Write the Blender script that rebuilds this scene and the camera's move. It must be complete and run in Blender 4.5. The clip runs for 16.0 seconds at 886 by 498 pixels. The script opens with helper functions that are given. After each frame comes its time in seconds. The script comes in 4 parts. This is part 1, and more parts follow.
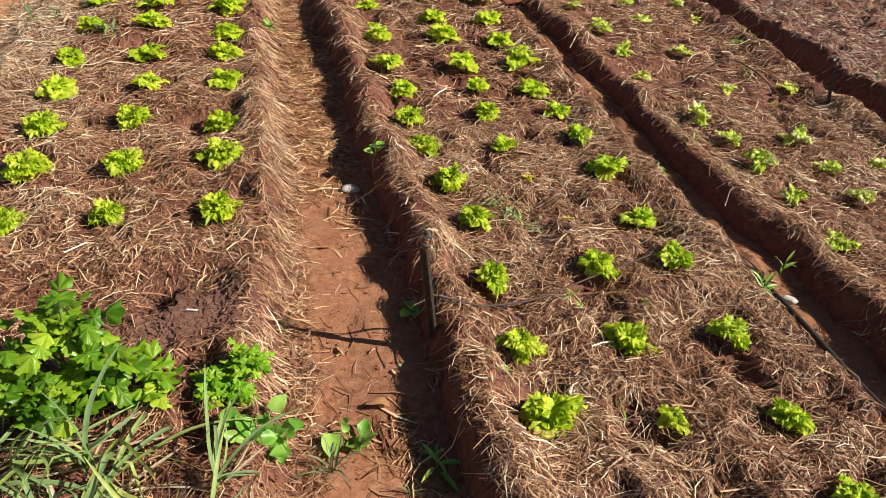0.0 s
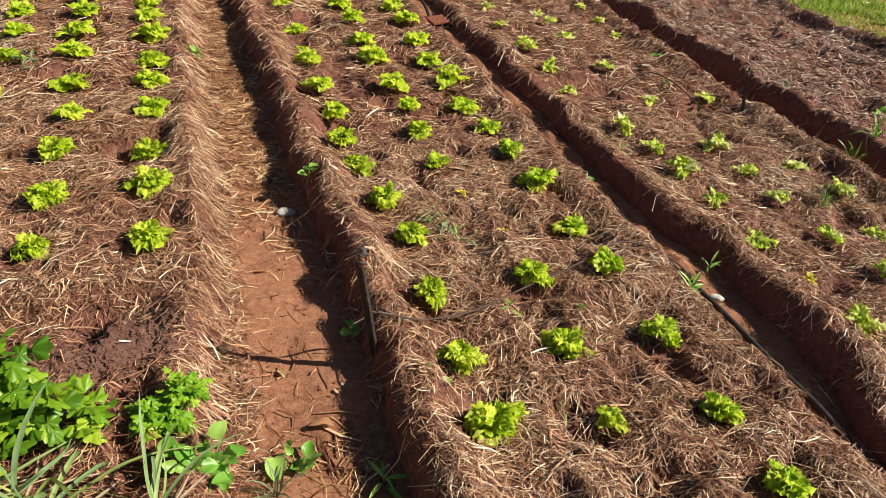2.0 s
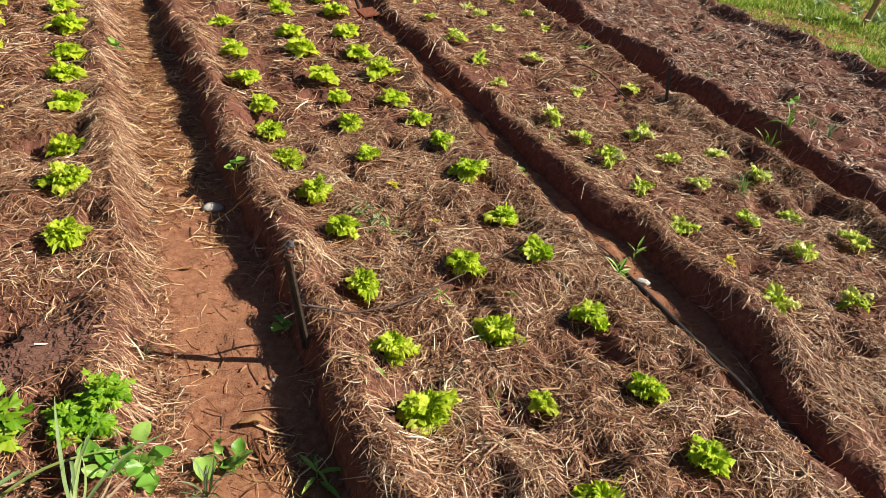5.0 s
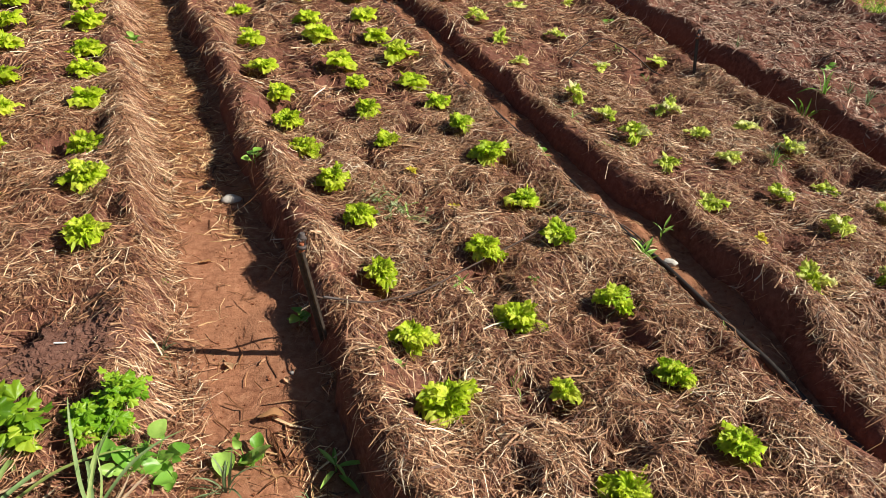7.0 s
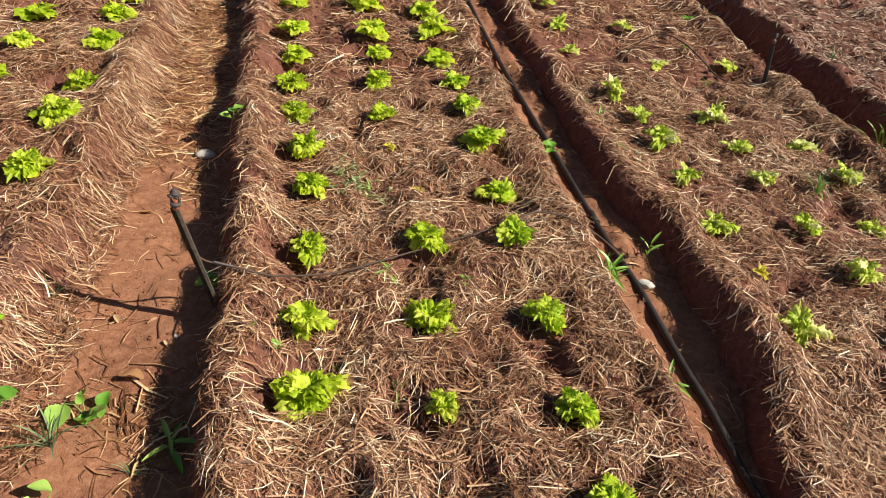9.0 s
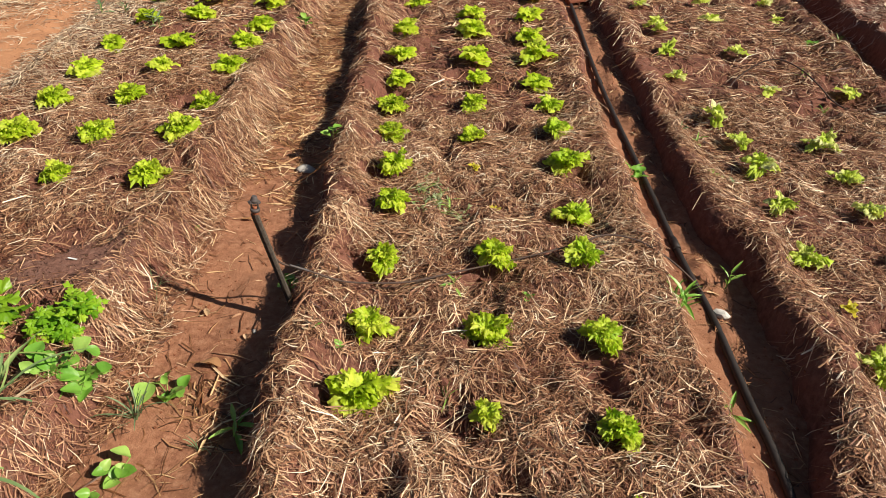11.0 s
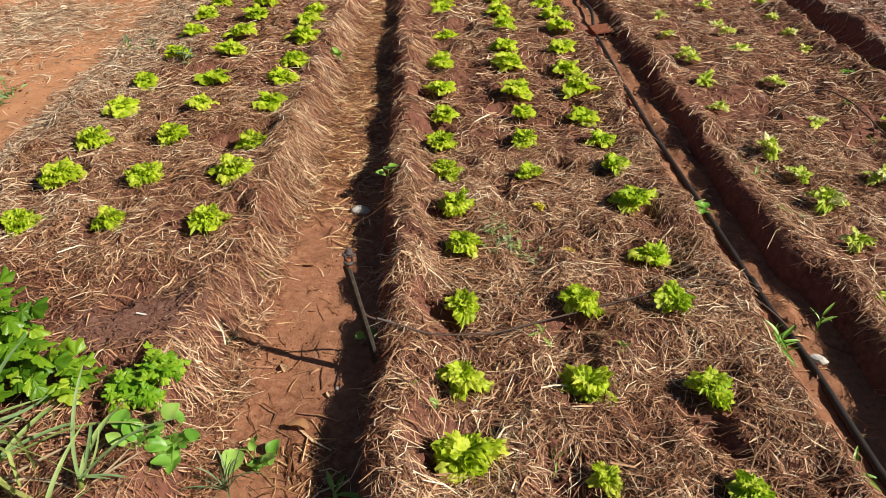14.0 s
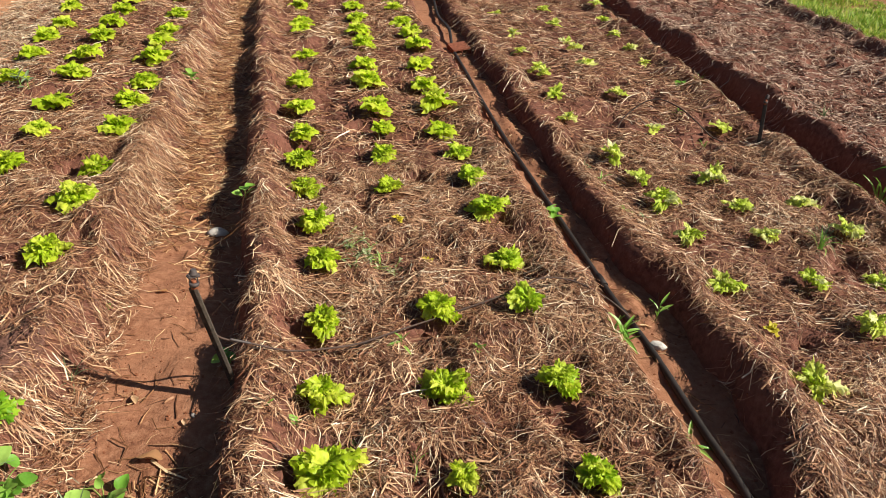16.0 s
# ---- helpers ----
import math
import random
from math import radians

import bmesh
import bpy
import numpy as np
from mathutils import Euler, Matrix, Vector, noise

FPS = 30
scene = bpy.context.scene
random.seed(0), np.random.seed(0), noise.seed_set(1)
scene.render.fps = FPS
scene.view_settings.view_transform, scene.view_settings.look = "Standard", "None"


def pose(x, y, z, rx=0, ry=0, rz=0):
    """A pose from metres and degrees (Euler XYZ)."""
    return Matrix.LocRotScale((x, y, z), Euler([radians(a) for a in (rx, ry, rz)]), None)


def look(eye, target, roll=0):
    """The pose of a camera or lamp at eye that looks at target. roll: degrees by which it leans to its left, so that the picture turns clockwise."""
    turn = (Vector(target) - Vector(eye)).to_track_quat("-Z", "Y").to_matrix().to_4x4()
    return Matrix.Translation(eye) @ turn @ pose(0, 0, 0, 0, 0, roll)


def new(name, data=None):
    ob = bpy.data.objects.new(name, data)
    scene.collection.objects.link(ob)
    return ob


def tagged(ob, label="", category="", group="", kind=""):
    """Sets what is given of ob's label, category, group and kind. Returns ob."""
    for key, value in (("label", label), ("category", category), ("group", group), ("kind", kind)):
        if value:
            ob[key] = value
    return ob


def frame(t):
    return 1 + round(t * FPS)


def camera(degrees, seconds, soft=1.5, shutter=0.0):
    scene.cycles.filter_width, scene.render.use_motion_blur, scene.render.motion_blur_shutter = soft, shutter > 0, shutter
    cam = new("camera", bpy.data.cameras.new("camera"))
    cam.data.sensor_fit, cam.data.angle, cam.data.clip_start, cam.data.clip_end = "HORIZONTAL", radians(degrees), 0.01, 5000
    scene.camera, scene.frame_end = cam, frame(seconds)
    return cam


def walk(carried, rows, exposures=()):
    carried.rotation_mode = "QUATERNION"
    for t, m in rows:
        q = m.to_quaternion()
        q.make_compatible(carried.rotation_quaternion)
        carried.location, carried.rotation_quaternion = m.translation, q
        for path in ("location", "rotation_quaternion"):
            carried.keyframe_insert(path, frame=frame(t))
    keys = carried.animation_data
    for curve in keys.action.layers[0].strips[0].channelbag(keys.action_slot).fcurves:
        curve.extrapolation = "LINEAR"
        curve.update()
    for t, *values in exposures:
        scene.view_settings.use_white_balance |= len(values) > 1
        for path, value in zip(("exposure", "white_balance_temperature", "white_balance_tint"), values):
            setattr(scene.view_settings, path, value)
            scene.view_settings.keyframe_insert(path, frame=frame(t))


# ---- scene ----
cam = camera(64.8, 16.0, soft=0.4)
PATH = [
    (0, (-0.884, -1.253, 1.239), (-0.439, 0.34, 0.113), 7.4),
    (0.5, (-0.87, -1.269, 1.232), (-0.348, 0.303, 0.111), 7.3),
    (1, (-0.867, -1.27, 1.239), (-0.318, 0.313, 0.146), 7.3),
    (1.5, (-0.875, -1.274, 1.243), (-0.343, 0.327, 0.17), 7.1),
    (2, (-0.872, -1.281, 1.241), (-0.268, 0.304, 0.181), 7.3),
    (2.5, (-0.871, -1.285, 1.248), (-0.196, 0.284, 0.206), 7.9),
    (3, (-0.867, -1.295, 1.251), (-0.111, 0.25, 0.23), 9.3),
    (3.2, (-0.863, -1.3, 1.247), (-0.085, 0.23, 0.22), 8.8),
    (5.3, (-0.849, -1.295, 1.234), (-0.094, 0.22, 0.17), 9.0),
    (5.5, (-0.849, -1.295, 1.235), (-0.141, 0.232, 0.154), 9.1),
    (6, (-0.853, -1.292, 1.229), (-0.143, 0.231, 0.145), 8.6),
    (6.5, (-0.837, -1.282, 1.226), (-0.13, 0.234, 0.13), 7.2),
    (7, (-0.794, -1.272, 1.229), (-0.123, 0.253, 0.123), 5.7),
    (7.5, (-0.678, -1.296, 1.235), (-0.147, 0.295, 0.145), 5.7),
    (8, (-0.527, -1.37, 1.218), (-0.135, 0.249, 0.111), 2.1),
    (8.5, (-0.385, -1.296, 1.182), (0.002, 0.326, 0.077), 4.1),
    (8.7, (-0.337, -1.262, 1.174), (0.049, 0.318, 0.01), 7.0),
    (10.8, (-0.102, -1.351, 1.201), (0.026, 0.311, 0.096), 2.3),
    (11, (-0.121, -1.344, 1.204), (-0.116, 0.307, 0.074), 3.3),
    (11.5, (-0.219, -1.325, 1.201), (-0.408, 0.282, 0.024), 6.2),
    (12, (-0.387, -1.33, 1.201), (-0.555, 0.315, 0.076), 7.9),
    (12.5, (-0.483, -1.37, 1.228), (-0.777, 0.298, 0.165), 10.4),
    (13, (-0.464, -1.33, 1.22), (-0.707, 0.375, 0.203), 7.7),
    (13.5, (-0.382, -1.256, 1.218), (-0.562, 0.403, 0.115), 3.7),
    (14, (-0.378, -1.243, 1.195), (-0.347, 0.447, 0.126), 2.9),
    (14.5, (-0.354, -1.249, 1.195), (-0.141, 0.429, 0.128), 5.4),
    (15, (-0.335, -1.261, 1.196), (-0.042, 0.406, 0.132), 6.5),
    (15.5, (-0.305, -1.274, 1.193), (0.022, 0.402, 0.151), 3.4),
    (16, (-0.299, -1.281, 1.199), (0.056, 0.411, 0.194), 5.0),
]
walk(cam, [(t, look(eye, target, roll)) for t, eye, target, roll in PATH],
     [(0, 0.54), (3, 0.57), (8.7, 0.56), (10.8, 0.47), (12.5, 0.32), (14, 0.35), (16, 0.54)])

# ---------------------------------------------------------------- light
SUN_EL, SUN_AZ = radians(40), radians(113)
world = bpy.data.worlds.new("sky")
scene.world = world
world.use_nodes = True
wn = world.node_tree.nodes
sky = wn.new("ShaderNodeTexSky")
sky.sky_type = "NISHITA"
sky.sun_disc = False
sky.sun_elevation, sky.sun_rotation = SUN_EL, SUN_AZ
wn["Background"].inputs["Strength"].default_value = 0.036
world.node_tree.links.new(sky.outputs[0], wn["Background"].inputs["Color"])
sun = new("sun", bpy.data.lights.new("sun", "SUN"))
sun.data.energy, sun.data.angle, sun.data.color = 5.0, radians(0.53), (1.0, 0.915, 0.78)
sun.matrix_world = look((math.sin(SUN_AZ) * math.cos(SUN_EL) * 20, math.cos(SUN_AZ) * math.cos(SUN_EL) * 20, math.sin(SUN_EL) * 20), (0, 0, 0))


# ---------------------------------------------------------------- materials
def material(name, build):
    m = bpy.data.materials.new(name)
    m.use_nodes = True
    nt = m.node_tree
    p = nt.nodes["Principled BSDF"]
    build(nt, p)
    return m


def node(nt, kind, **values):
    n = nt.nodes.new(kind)
    for key, value in values.items():
        n.inputs[key].default_value = value
    return n


def ramp(nt, source, stops):
    r = nt.nodes.new("ShaderNodeValToRGB")
    els = r.color_ramp.elements
    while len(els) < len(stops):
        els.new(0.5)
    for e, (at, col) in zip(els, stops):
        e.position, e.color = at, (*col, 1)
    nt.links.new(source, r.inputs["Fac"])
    return r.outputs["Color"]


def mix(nt, fac, a, b, how="MIX"):
    n = nt.nodes.new("ShaderNodeMix")
    n.data_type, n.blend_type = "RGBA", how
    for socket, value in ((n.inputs["Factor"], fac), (n.inputs["A"], a), (n.inputs["B"], b)):
        if isinstance(value, bpy.types.NodeSocket):
            nt.links.new(value, socket)
        elif isinstance(value, tuple):
            socket.default_value = (*value, 1)
        else:
            socket.default_value = value
    for i in n.inputs:
        if i.type == "RGBA" and i.name == "A" and isinstance(a, bpy.types.NodeSocket) and not i.links:
            nt.links.new(a, i)
        if i.type == "RGBA" and i.name == "A" and isinstance(a, tuple):
            i.default_value = (*a, 1)
        if i.type == "RGBA" and i.name == "B" and isinstance(b, bpy.types.NodeSocket) and not i.links:
            nt.links.new(b, i)
        if i.type == "RGBA" and i.name == "B" and isinstance(b, tuple):
            i.default_value = (*b, 1)
    return [o for o in n.outputs if o.type == "RGBA"][0]


def noise_at(nt, scale, detail=4.0, rough=0.6):
    g = nt.nodes.new("ShaderNodeNewGeometry")
    n = node(nt, "ShaderNodeTexNoise", Scale=scale, Detail=detail, Roughness=rough)
    nt.links.new(g.outputs["Position"], n.inputs["Vector"])
    return n.outputs["Fac"]


def bump(nt, p, source, strength, distance):
    b = node(nt, "ShaderNodeBump", Strength=strength, Distance=distance)
    nt.links.new(source, b.inputs["Height"])
    nt.links.new(b.outputs["Normal"], p.inputs["Normal"])


def earth(dark, mid, light, patch, dry=None):
    def build(nt, p):
        fine = noise_at(nt, 45, 6, 0.7)
        base = ramp(nt, fine, [(0.3, dark), (0.5, mid), (0.72, light)])
        big = ramp(nt, noise_at(nt, 2.3, 4), [(0.4, (0, 0, 0)), (0.62, (1, 1, 1))])
        col = mix(nt, big, base, mix(nt, 0.55, base, patch))
        if dry:
            g = nt.nodes.new("ShaderNodeNewGeometry")
            xyz = nt.nodes.new("ShaderNodeSeparateXYZ")
            nt.links.new(g.outputs["Position"], xyz.inputs[0])
            span = node(nt, "ShaderNodeMapRange", **{"From Min": -1.7, "From Max": -2.3})
            nt.links.new(xyz.outputs["X"], span.inputs["Value"])
            col = mix(nt, span.outputs["Result"], col, mix(nt, 0.6, col, dry))
        nt.links.new(col, p.inputs["Base Color"])
        p.inputs["Roughness"].default_value = 0.95
        p.inputs["Specular IOR Level"].default_value = 0.2
        bump(nt, p, noise_at(nt, 130, 5, 0.7), 0.7, 0.006)
    return build


def stalks(stops, dirty, through_light=0.0):
    def build(nt, p):
        g = nt.nodes.new("ShaderNodeNewGeometry")
        base = ramp(nt, g.outputs["Random Per Island"], stops)
        big = ramp(nt, noise_at(nt, 4.6, 5, 0.68), [(0.40, (0, 0, 0)), (0.60, (1, 1, 1))])
        grain = noise_at(nt, 160, 2)
        col = mix(nt, big, base, mix(nt, 1.0, base, dirty, "MULTIPLY"))
        col = mix(nt, 0.35, col, mix(nt, 1.0, col, ramp(nt, grain, [(0.3, (0.35, 0.3, 0.28)), (0.7, (1.25, 1.2, 1.1))]), "MULTIPLY"))
        nt.links.new(col, p.inputs["Base Color"])
        p.inputs["Roughness"].default_value = 0.55
        p.inputs["Specular IOR Level"].default_value = 0.45
        if through_light:
            t = nt.nodes.new("ShaderNodeBsdfTranslucent")
            nt.links.new(col, t.inputs["Color"])
            m = node(nt, "ShaderNodeMixShader", Fac=through_light)
            nt.links.new(p.outputs[0], m.inputs[1])
            nt.links.new(t.outputs[0], m.inputs[2])
            nt.links.new(m.outputs[0], nt.nodes["Material Output"].inputs["Surface"])
    return build


def foliage(stops, rough=0.45, through_light=0.35, spots=0.3, vein=(1.5, 1.35, 1.6), crinkle=(190, 0.35, 0.002)):
    def build(nt, p):
        info = nt.nodes.new("ShaderNodeObjectInfo")
        base = ramp(nt, info.outputs["Random"], stops)
        var = ramp(nt, noise_at(nt, 38, 3), [(0.3, (0.62, 0.7, 0.6)), (0.68, vein)])
        col = mix(nt, spots, base, mix(nt, 1.0, base, var, "MULTIPLY"))
        nt.links.new(col, p.inputs["Base Color"])
        p.inputs["Roughness"].default_value = rough
        p.inputs["Specular IOR Level"].default_value = 0.4
        bump(nt, p, noise_at(nt, crinkle[0], 2), crinkle[1], crinkle[2])
        t = nt.nodes.new("ShaderNodeBsdfTranslucent")
        nt.links.new(col, t.inputs["Color"])
        m = node(nt, "ShaderNodeMixShader", Fac=through_light)
        nt.links.new(p.outputs[0], m.inputs[1])
        nt.links.new(t.outputs[0], m.inputs[2])
        nt.links.new(m.outputs[0], nt.nodes["Material Output"].inputs["Surface"])
    return build


def plain(color, rough, scale=60, amount=0.35, spec=0.4, relief=0.002):
    def build(nt, p):
        n = noise_at(nt, scale, 4)
        dark = tuple(c * 0.55 for c in color)
        lite = tuple(min(1, c * 1.35) for c in color)
        col = mix(nt, amount, color, ramp(nt, n, [(0.35, dark), (0.65, lite)]))
        nt.links.new(col, p.inputs["Base Color"])
        p.inputs["Roughness"].default_value = rough
        p.inputs["Specular IOR Level"].default_value = spec
        bump(nt, p, n, 0.4, relief)
    return build


M_SOIL = material("red_earth", earth((0.165, 0.066, 0.036), (0.285, 0.127, 0.071), (0.43, 0.226, 0.135), (0.37, 0.175, 0.098), (0.60, 0.30, 0.150)))
M_HUMUS = material("dark_humus", earth((0.08, 0.033, 0.023), (0.165, 0.069, 0.048), (0.26, 0.122, 0.086), (0.21, 0.088, 0.060)))
M_MUCK = material("plum_brown_earth", earth((0.075, 0.034, 0.025), (0.17, 0.082, 0.06), (0.28, 0.16, 0.12), (0.22, 0.11, 0.08)))
M_CLOD = material("earth_clods", earth((0.13, 0.045, 0.022), (0.22, 0.08, 0.04), (0.33, 0.14, 0.075), (0.28, 0.11, 0.055)))
STRAW = [(0.0, (0.11, 0.0436, 0.0189)), (0.25, (0.22, 0.099, 0.0432)), (0.5, (0.4, 0.208, 0.0945)), (0.72, (0.63, 0.396, 0.198)), (0.9, (0.84, 0.614, 0.342)), (1.0, (0.93, 0.782, 0.513))]
OLD = [(0.0, (0.16, 0.086, 0.060)), (0.35, (0.36, 0.225, 0.165)), (0.7, (0.58, 0.42, 0.32)), (1.0, (0.86, 0.73, 0.58))]
DECAY = [(0.0, (0.105, 0.046, 0.028)), (0.35, (0.24, 0.108, 0.060)), (0.7, (0.45, 0.23, 0.127)), (1.0, (0.74, 0.48, 0.285))]
BRIGHT = [(0.0, (0.24, 0.114, 0.066)), (0.35, (0.46, 0.262, 0.150)), (0.62, (0.70, 0.475, 0.292)), (0.82, (0.90, 0.72, 0.485)), (1.0, (0.98, 0.90, 0.72))]
BLEACHED = [(0.0, (0.24, 0.167, 0.113)), (0.35, (0.47, 0.363, 0.257)), (0.7, (0.68, 0.549, 0.396)), (1.0, (0.88, 0.774, 0.603))]
M_BLEACHED = material("bleached_straw", stalks(BLEACHED, (0.85, 0.78, 0.72)))
M_DECAY = material("decayed_straw", stalks(DECAY, (0.66, 0.55, 0.50)))
M_BRIGHT = material("bright_straw", stalks(BRIGHT, (0.70, 0.59, 0.52)))
M_STRAW = material("dry_straw", stalks(STRAW, (0.62, 0.50, 0.44)))
M_OLD = material("weathered_straw", stalks(OLD, (0.75, 0.66, 0.6)))
M_LETTUCE = material("lettuce_lime", foliage([(0, (0.51, 0.70, 0.03)), (0.5, (0.64, 0.79, 0.05)), (1, (0.76, 0.86, 0.11))], 0.42, 0.55, 0.4, crinkle=(170, 0.5, 0.003)))
M_LETTUCE_G = material("lettuce_green", foliage([(0, (0.46, 0.68, 0.035)), (0.5, (0.60, 0.79, 0.05)), (1, (0.75, 0.86, 0.11))], 0.42, 0.55, 0.4, crinkle=(170, 0.5, 0.003)))
M_LETTUCE_P = material("lettuce_pale", foliage([(0, (0.50, 0.66, 0.05)), (0.45, (0.66, 0.77, 0.12)), (0.8, (0.76, 0.82, 0.24)), (1, (0.86, 0.88, 0.48))], 0.5, 0.42))
M_YELLOW = material("yellow_leaf", foliage([(0, (0.55, 0.50, 0.03)), (1, (0.65, 0.55, 0.05))], 0.5, 0.35))
M_CELERY = material("celery_leaf", foliage([(0, (0.07, 0.18, 0.010)), (0.5, (0.145, 0.30, 0.014)), (0.8, (0.25, 0.42, 0.022)), (1, (0.38, 0.52, 0.038))], 0.36, 0.36, 0.5))
M_POST = material("weathered_post", plain((0.34, 0.24, 0.12), 0.85, 40, 0.5))
M_DARK = material("dark_wet_wood", plain((0.03, 0.022, 0.018), 0.8, 90, 0.6))
M_PARSLEY = material("parsley_leaf", foliage([(0, (0.14, 0.34, 0.015)), (0.5, (0.24, 0.46, 0.02)), (1, (0.40, 0.58, 0.04))], 0.4, 0.4, 0.4))
M_STEM = material("celery_stalk", foliage([(0, (0.16, 0.32, 0.04)), (1, (0.32, 0.44, 0.10))], 0.4, 0.25))
M_LEEK = material("leek_blade", foliage([(0, (0.16, 0.27, 0.11)), (0.5, (0.26, 0.38, 0.13)), (0.85, (0.40, 0.49, 0.12)), (1, (0.52, 0.54, 0.18))], 0.5, 0.3, 0.5))
M_BLUE = material("blue_green_grass", foliage([(0, (0.10, 0.20, 0.10)), (0.6, (0.20, 0.33, 0.15)), (1, (0.36, 0.46, 0.22))], 0.5, 0.25))
M_CREEP = material("grey_creeper", foliage([(0, (0.22, 0.29, 0.14)), (0.6, (0.34, 0.40, 0.20)), (1, (0.48, 0.48, 0.28))], 0.6, 0.25))
M_RANK = material("dull_weed", foliage([(0, (0.15, 0.25, 0.09)), (0.6, (0.28, 0.41, 0.16)), (1, (0.44, 0.55, 0.25))], 0.45, 0.3, 0.5))
M_WEED = material("weed_leaf", foliage([(0, (0.15, 0.36, 0.04)), (0.6, (0.25, 0.48, 0.07)), (1, (0.36, 0.56, 0.12))], 0.35, 0.3))
M_DUSTY = material("dusty_weed", foliage([(0, (0.10, 0.17, 0.07)), (1, (0.23, 0.31, 0.15))], 0.6, 0.25))
M_GRASS = material("grass_blade", stalks([(0, (0.12, 0.27, 0.02)), (0.4, (0.32, 0.56, 0.04)), (0.75, (0.58, 0.72, 0.09)), (1, (0.80, 0.76, 0.30))], (0.72, 0.74, 0.7), 0.35))
M_DEAD = material("dead_leaf", foliage([(0, (0.42, 0.22, 0.09)), (1, (0.62, 0.42, 0.24))], 0.6, 0.2))
M_WHITE = material("pale_stone", plain((0.56, 0.54, 0.50), 0.75))
M_CHIP = material("grey_stone", plain((0.48, 0.45, 0.41), 0.8))
M_HOSE = material("black_pipe", plain((0.030, 0.024, 0.022), 0.58, 25, 0.6, 0.35))
M_TUBE = material("thin_tube", plain((0.075, 0.045, 0.034), 0.7, 40, 0.5))
M_STAKE = material("weathered_slat", plain((0.085, 0.066, 0.052), 0.75, 90, 0.7))
M_GREY = material("grey_plastic", plain((0.085, 0.07, 0.068), 0.6, 60))
M_ORANGE = material("orange_plastic", plain((0.28, 0.09, 0.04), 0.6, 60))
M_BRICK = material("fired_clay", plain((0.24, 0.085, 0.05), 0.9, 70, 0.6, 0.2))
M_FLOWER = material("white_petals", plain((0.8, 0.8, 0.76), 0.6))


# ---------------------------------------------------------------- relief
def grit(ix, iy, seed):
    h = (ix.astype(np.int64) * 374761393 + iy.astype(np.int64) * 668265263 + seed * 982451653) & 0x7FFFFFFF
    h = ((h ^ (h >> 13)) * 1274126177) & 0x7FFFFFFF
    h = ((h ^ (h >> 15)) * 2246822519) & 0x7FFFFFFF
    return ((h ^ (h >> 11)) & 0xFFFF) / 65535.0


def waves(x, y, size, seed):
    """Smooth noise, -1 to 1, with lumps of the given size in metres."""
    u, v = np.asarray(x) / size, np.asarray(y) / size
    iu, iv = np.floor(u), np.floor(v)
    fu, fv = u - iu, v - iv
    fu, fv = fu * fu * (3 - 2 * fu), fv * fv * (3 - 2 * fv)
    a, b = grit(iu, iv, seed), grit(iu + 1, iv, seed)
    c, d = grit(iu, iv + 1, seed), grit(iu + 1, iv + 1, seed)
    return 2 * ((a * (1 - fu) + b * fu) * (1 - fv) + (c * (1 - fu) + d * fu) * fv) - 1


def step(v):
    v = np.clip(v, 0, 1)
    return v * v * (3 - 2 * v)


# Rows of plants in the beds, each plant's x and y from the path's end of the bed.
ROW_A0 = ((-1.672, 0.62), (-1.683, 0.92), (-1.717, 1.26), (-1.742, 1.61), (-1.768, 1.96), (-1.768, 2.41), (-1.794, 2.80), (-1.860, 3.24), (-1.854, 3.59), (-1.915, 3.97))
ROW_A1 = ((-1.385, 0.62), (-1.385, 0.93), (-1.417, 1.29), (-1.393, 1.60), (-1.440, 1.96), (-1.482, 2.41), (-1.503, 2.73), (-1.503, 3.10), (-1.525, 3.46), (-1.537, 3.81), (-1.568, 4.23))
ROW_A2 = ((-1.063, 0.60), (-1.075, 0.93), (-1.091, 1.26), (-1.091, 1.61), (-1.118, 1.96), (-1.127, 2.32), (-1.137, 2.64), (-1.174, 3.00), (-1.189, 3.40), (-1.185, 3.73), (-1.235, 4.28))
ROW_B0 = ((-0.298, -0.25), (-0.300, -0.01), (-0.293, 0.29), (-0.295, 0.55), (-0.311, 0.84), (-0.344, 1.14), (-0.366, 1.39), (-0.357, 1.64), (-0.369, 1.99), (-0.379, 2.35), (-0.365, 2.65), (-0.347, 3.08), (-0.384, 3.57), (-0.384, 3.88), (-0.406, 4.33), (-0.413, 4.71), (-0.408, 5.30))
ROW_B1 = ((-0.025, -0.59), (-0.009, -0.29), (0.000, -0.02), (0.027, 0.28), (-0.029, 1.11), (-0.025, 1.41), (0.000, 1.69), (-0.024, 1.94), (-0.027, 2.36), (-0.022, 2.66), (-0.003, 3.09), (-0.011, 3.53), (0.000, 3.90), (0.002, 4.27), (0.039, 4.97), (0.025, 5.67))
ROW_B2 = ((0.270, -0.58), (0.275, -0.34), (0.279, -0.04), (0.277, 0.27), (0.288, 0.54), (0.303, 0.87), (0.288, 1.14), (0.287, 1.42), (0.262, 1.65), (0.272, 1.96), (0.275, 2.31), (0.292, 2.65), (0.334, 3.03), (0.338, 3.44), (0.324, 3.79), (0.309, 4.18), (0.306, 4.51), (0.360, 5.04), (0.325, 5.57))
ROW_C0 = ((0.958, -0.11), (0.988, 0.40), (1.015, 0.71), (1.031, 0.96), (1.027, 1.18), (1.007, 1.43), (0.984, 1.98), (1.015, 2.32), (1.058, 2.68), (1.053, 2.80), (1.043, 3.21), (1.104, 3.62), (1.190, 4.50))
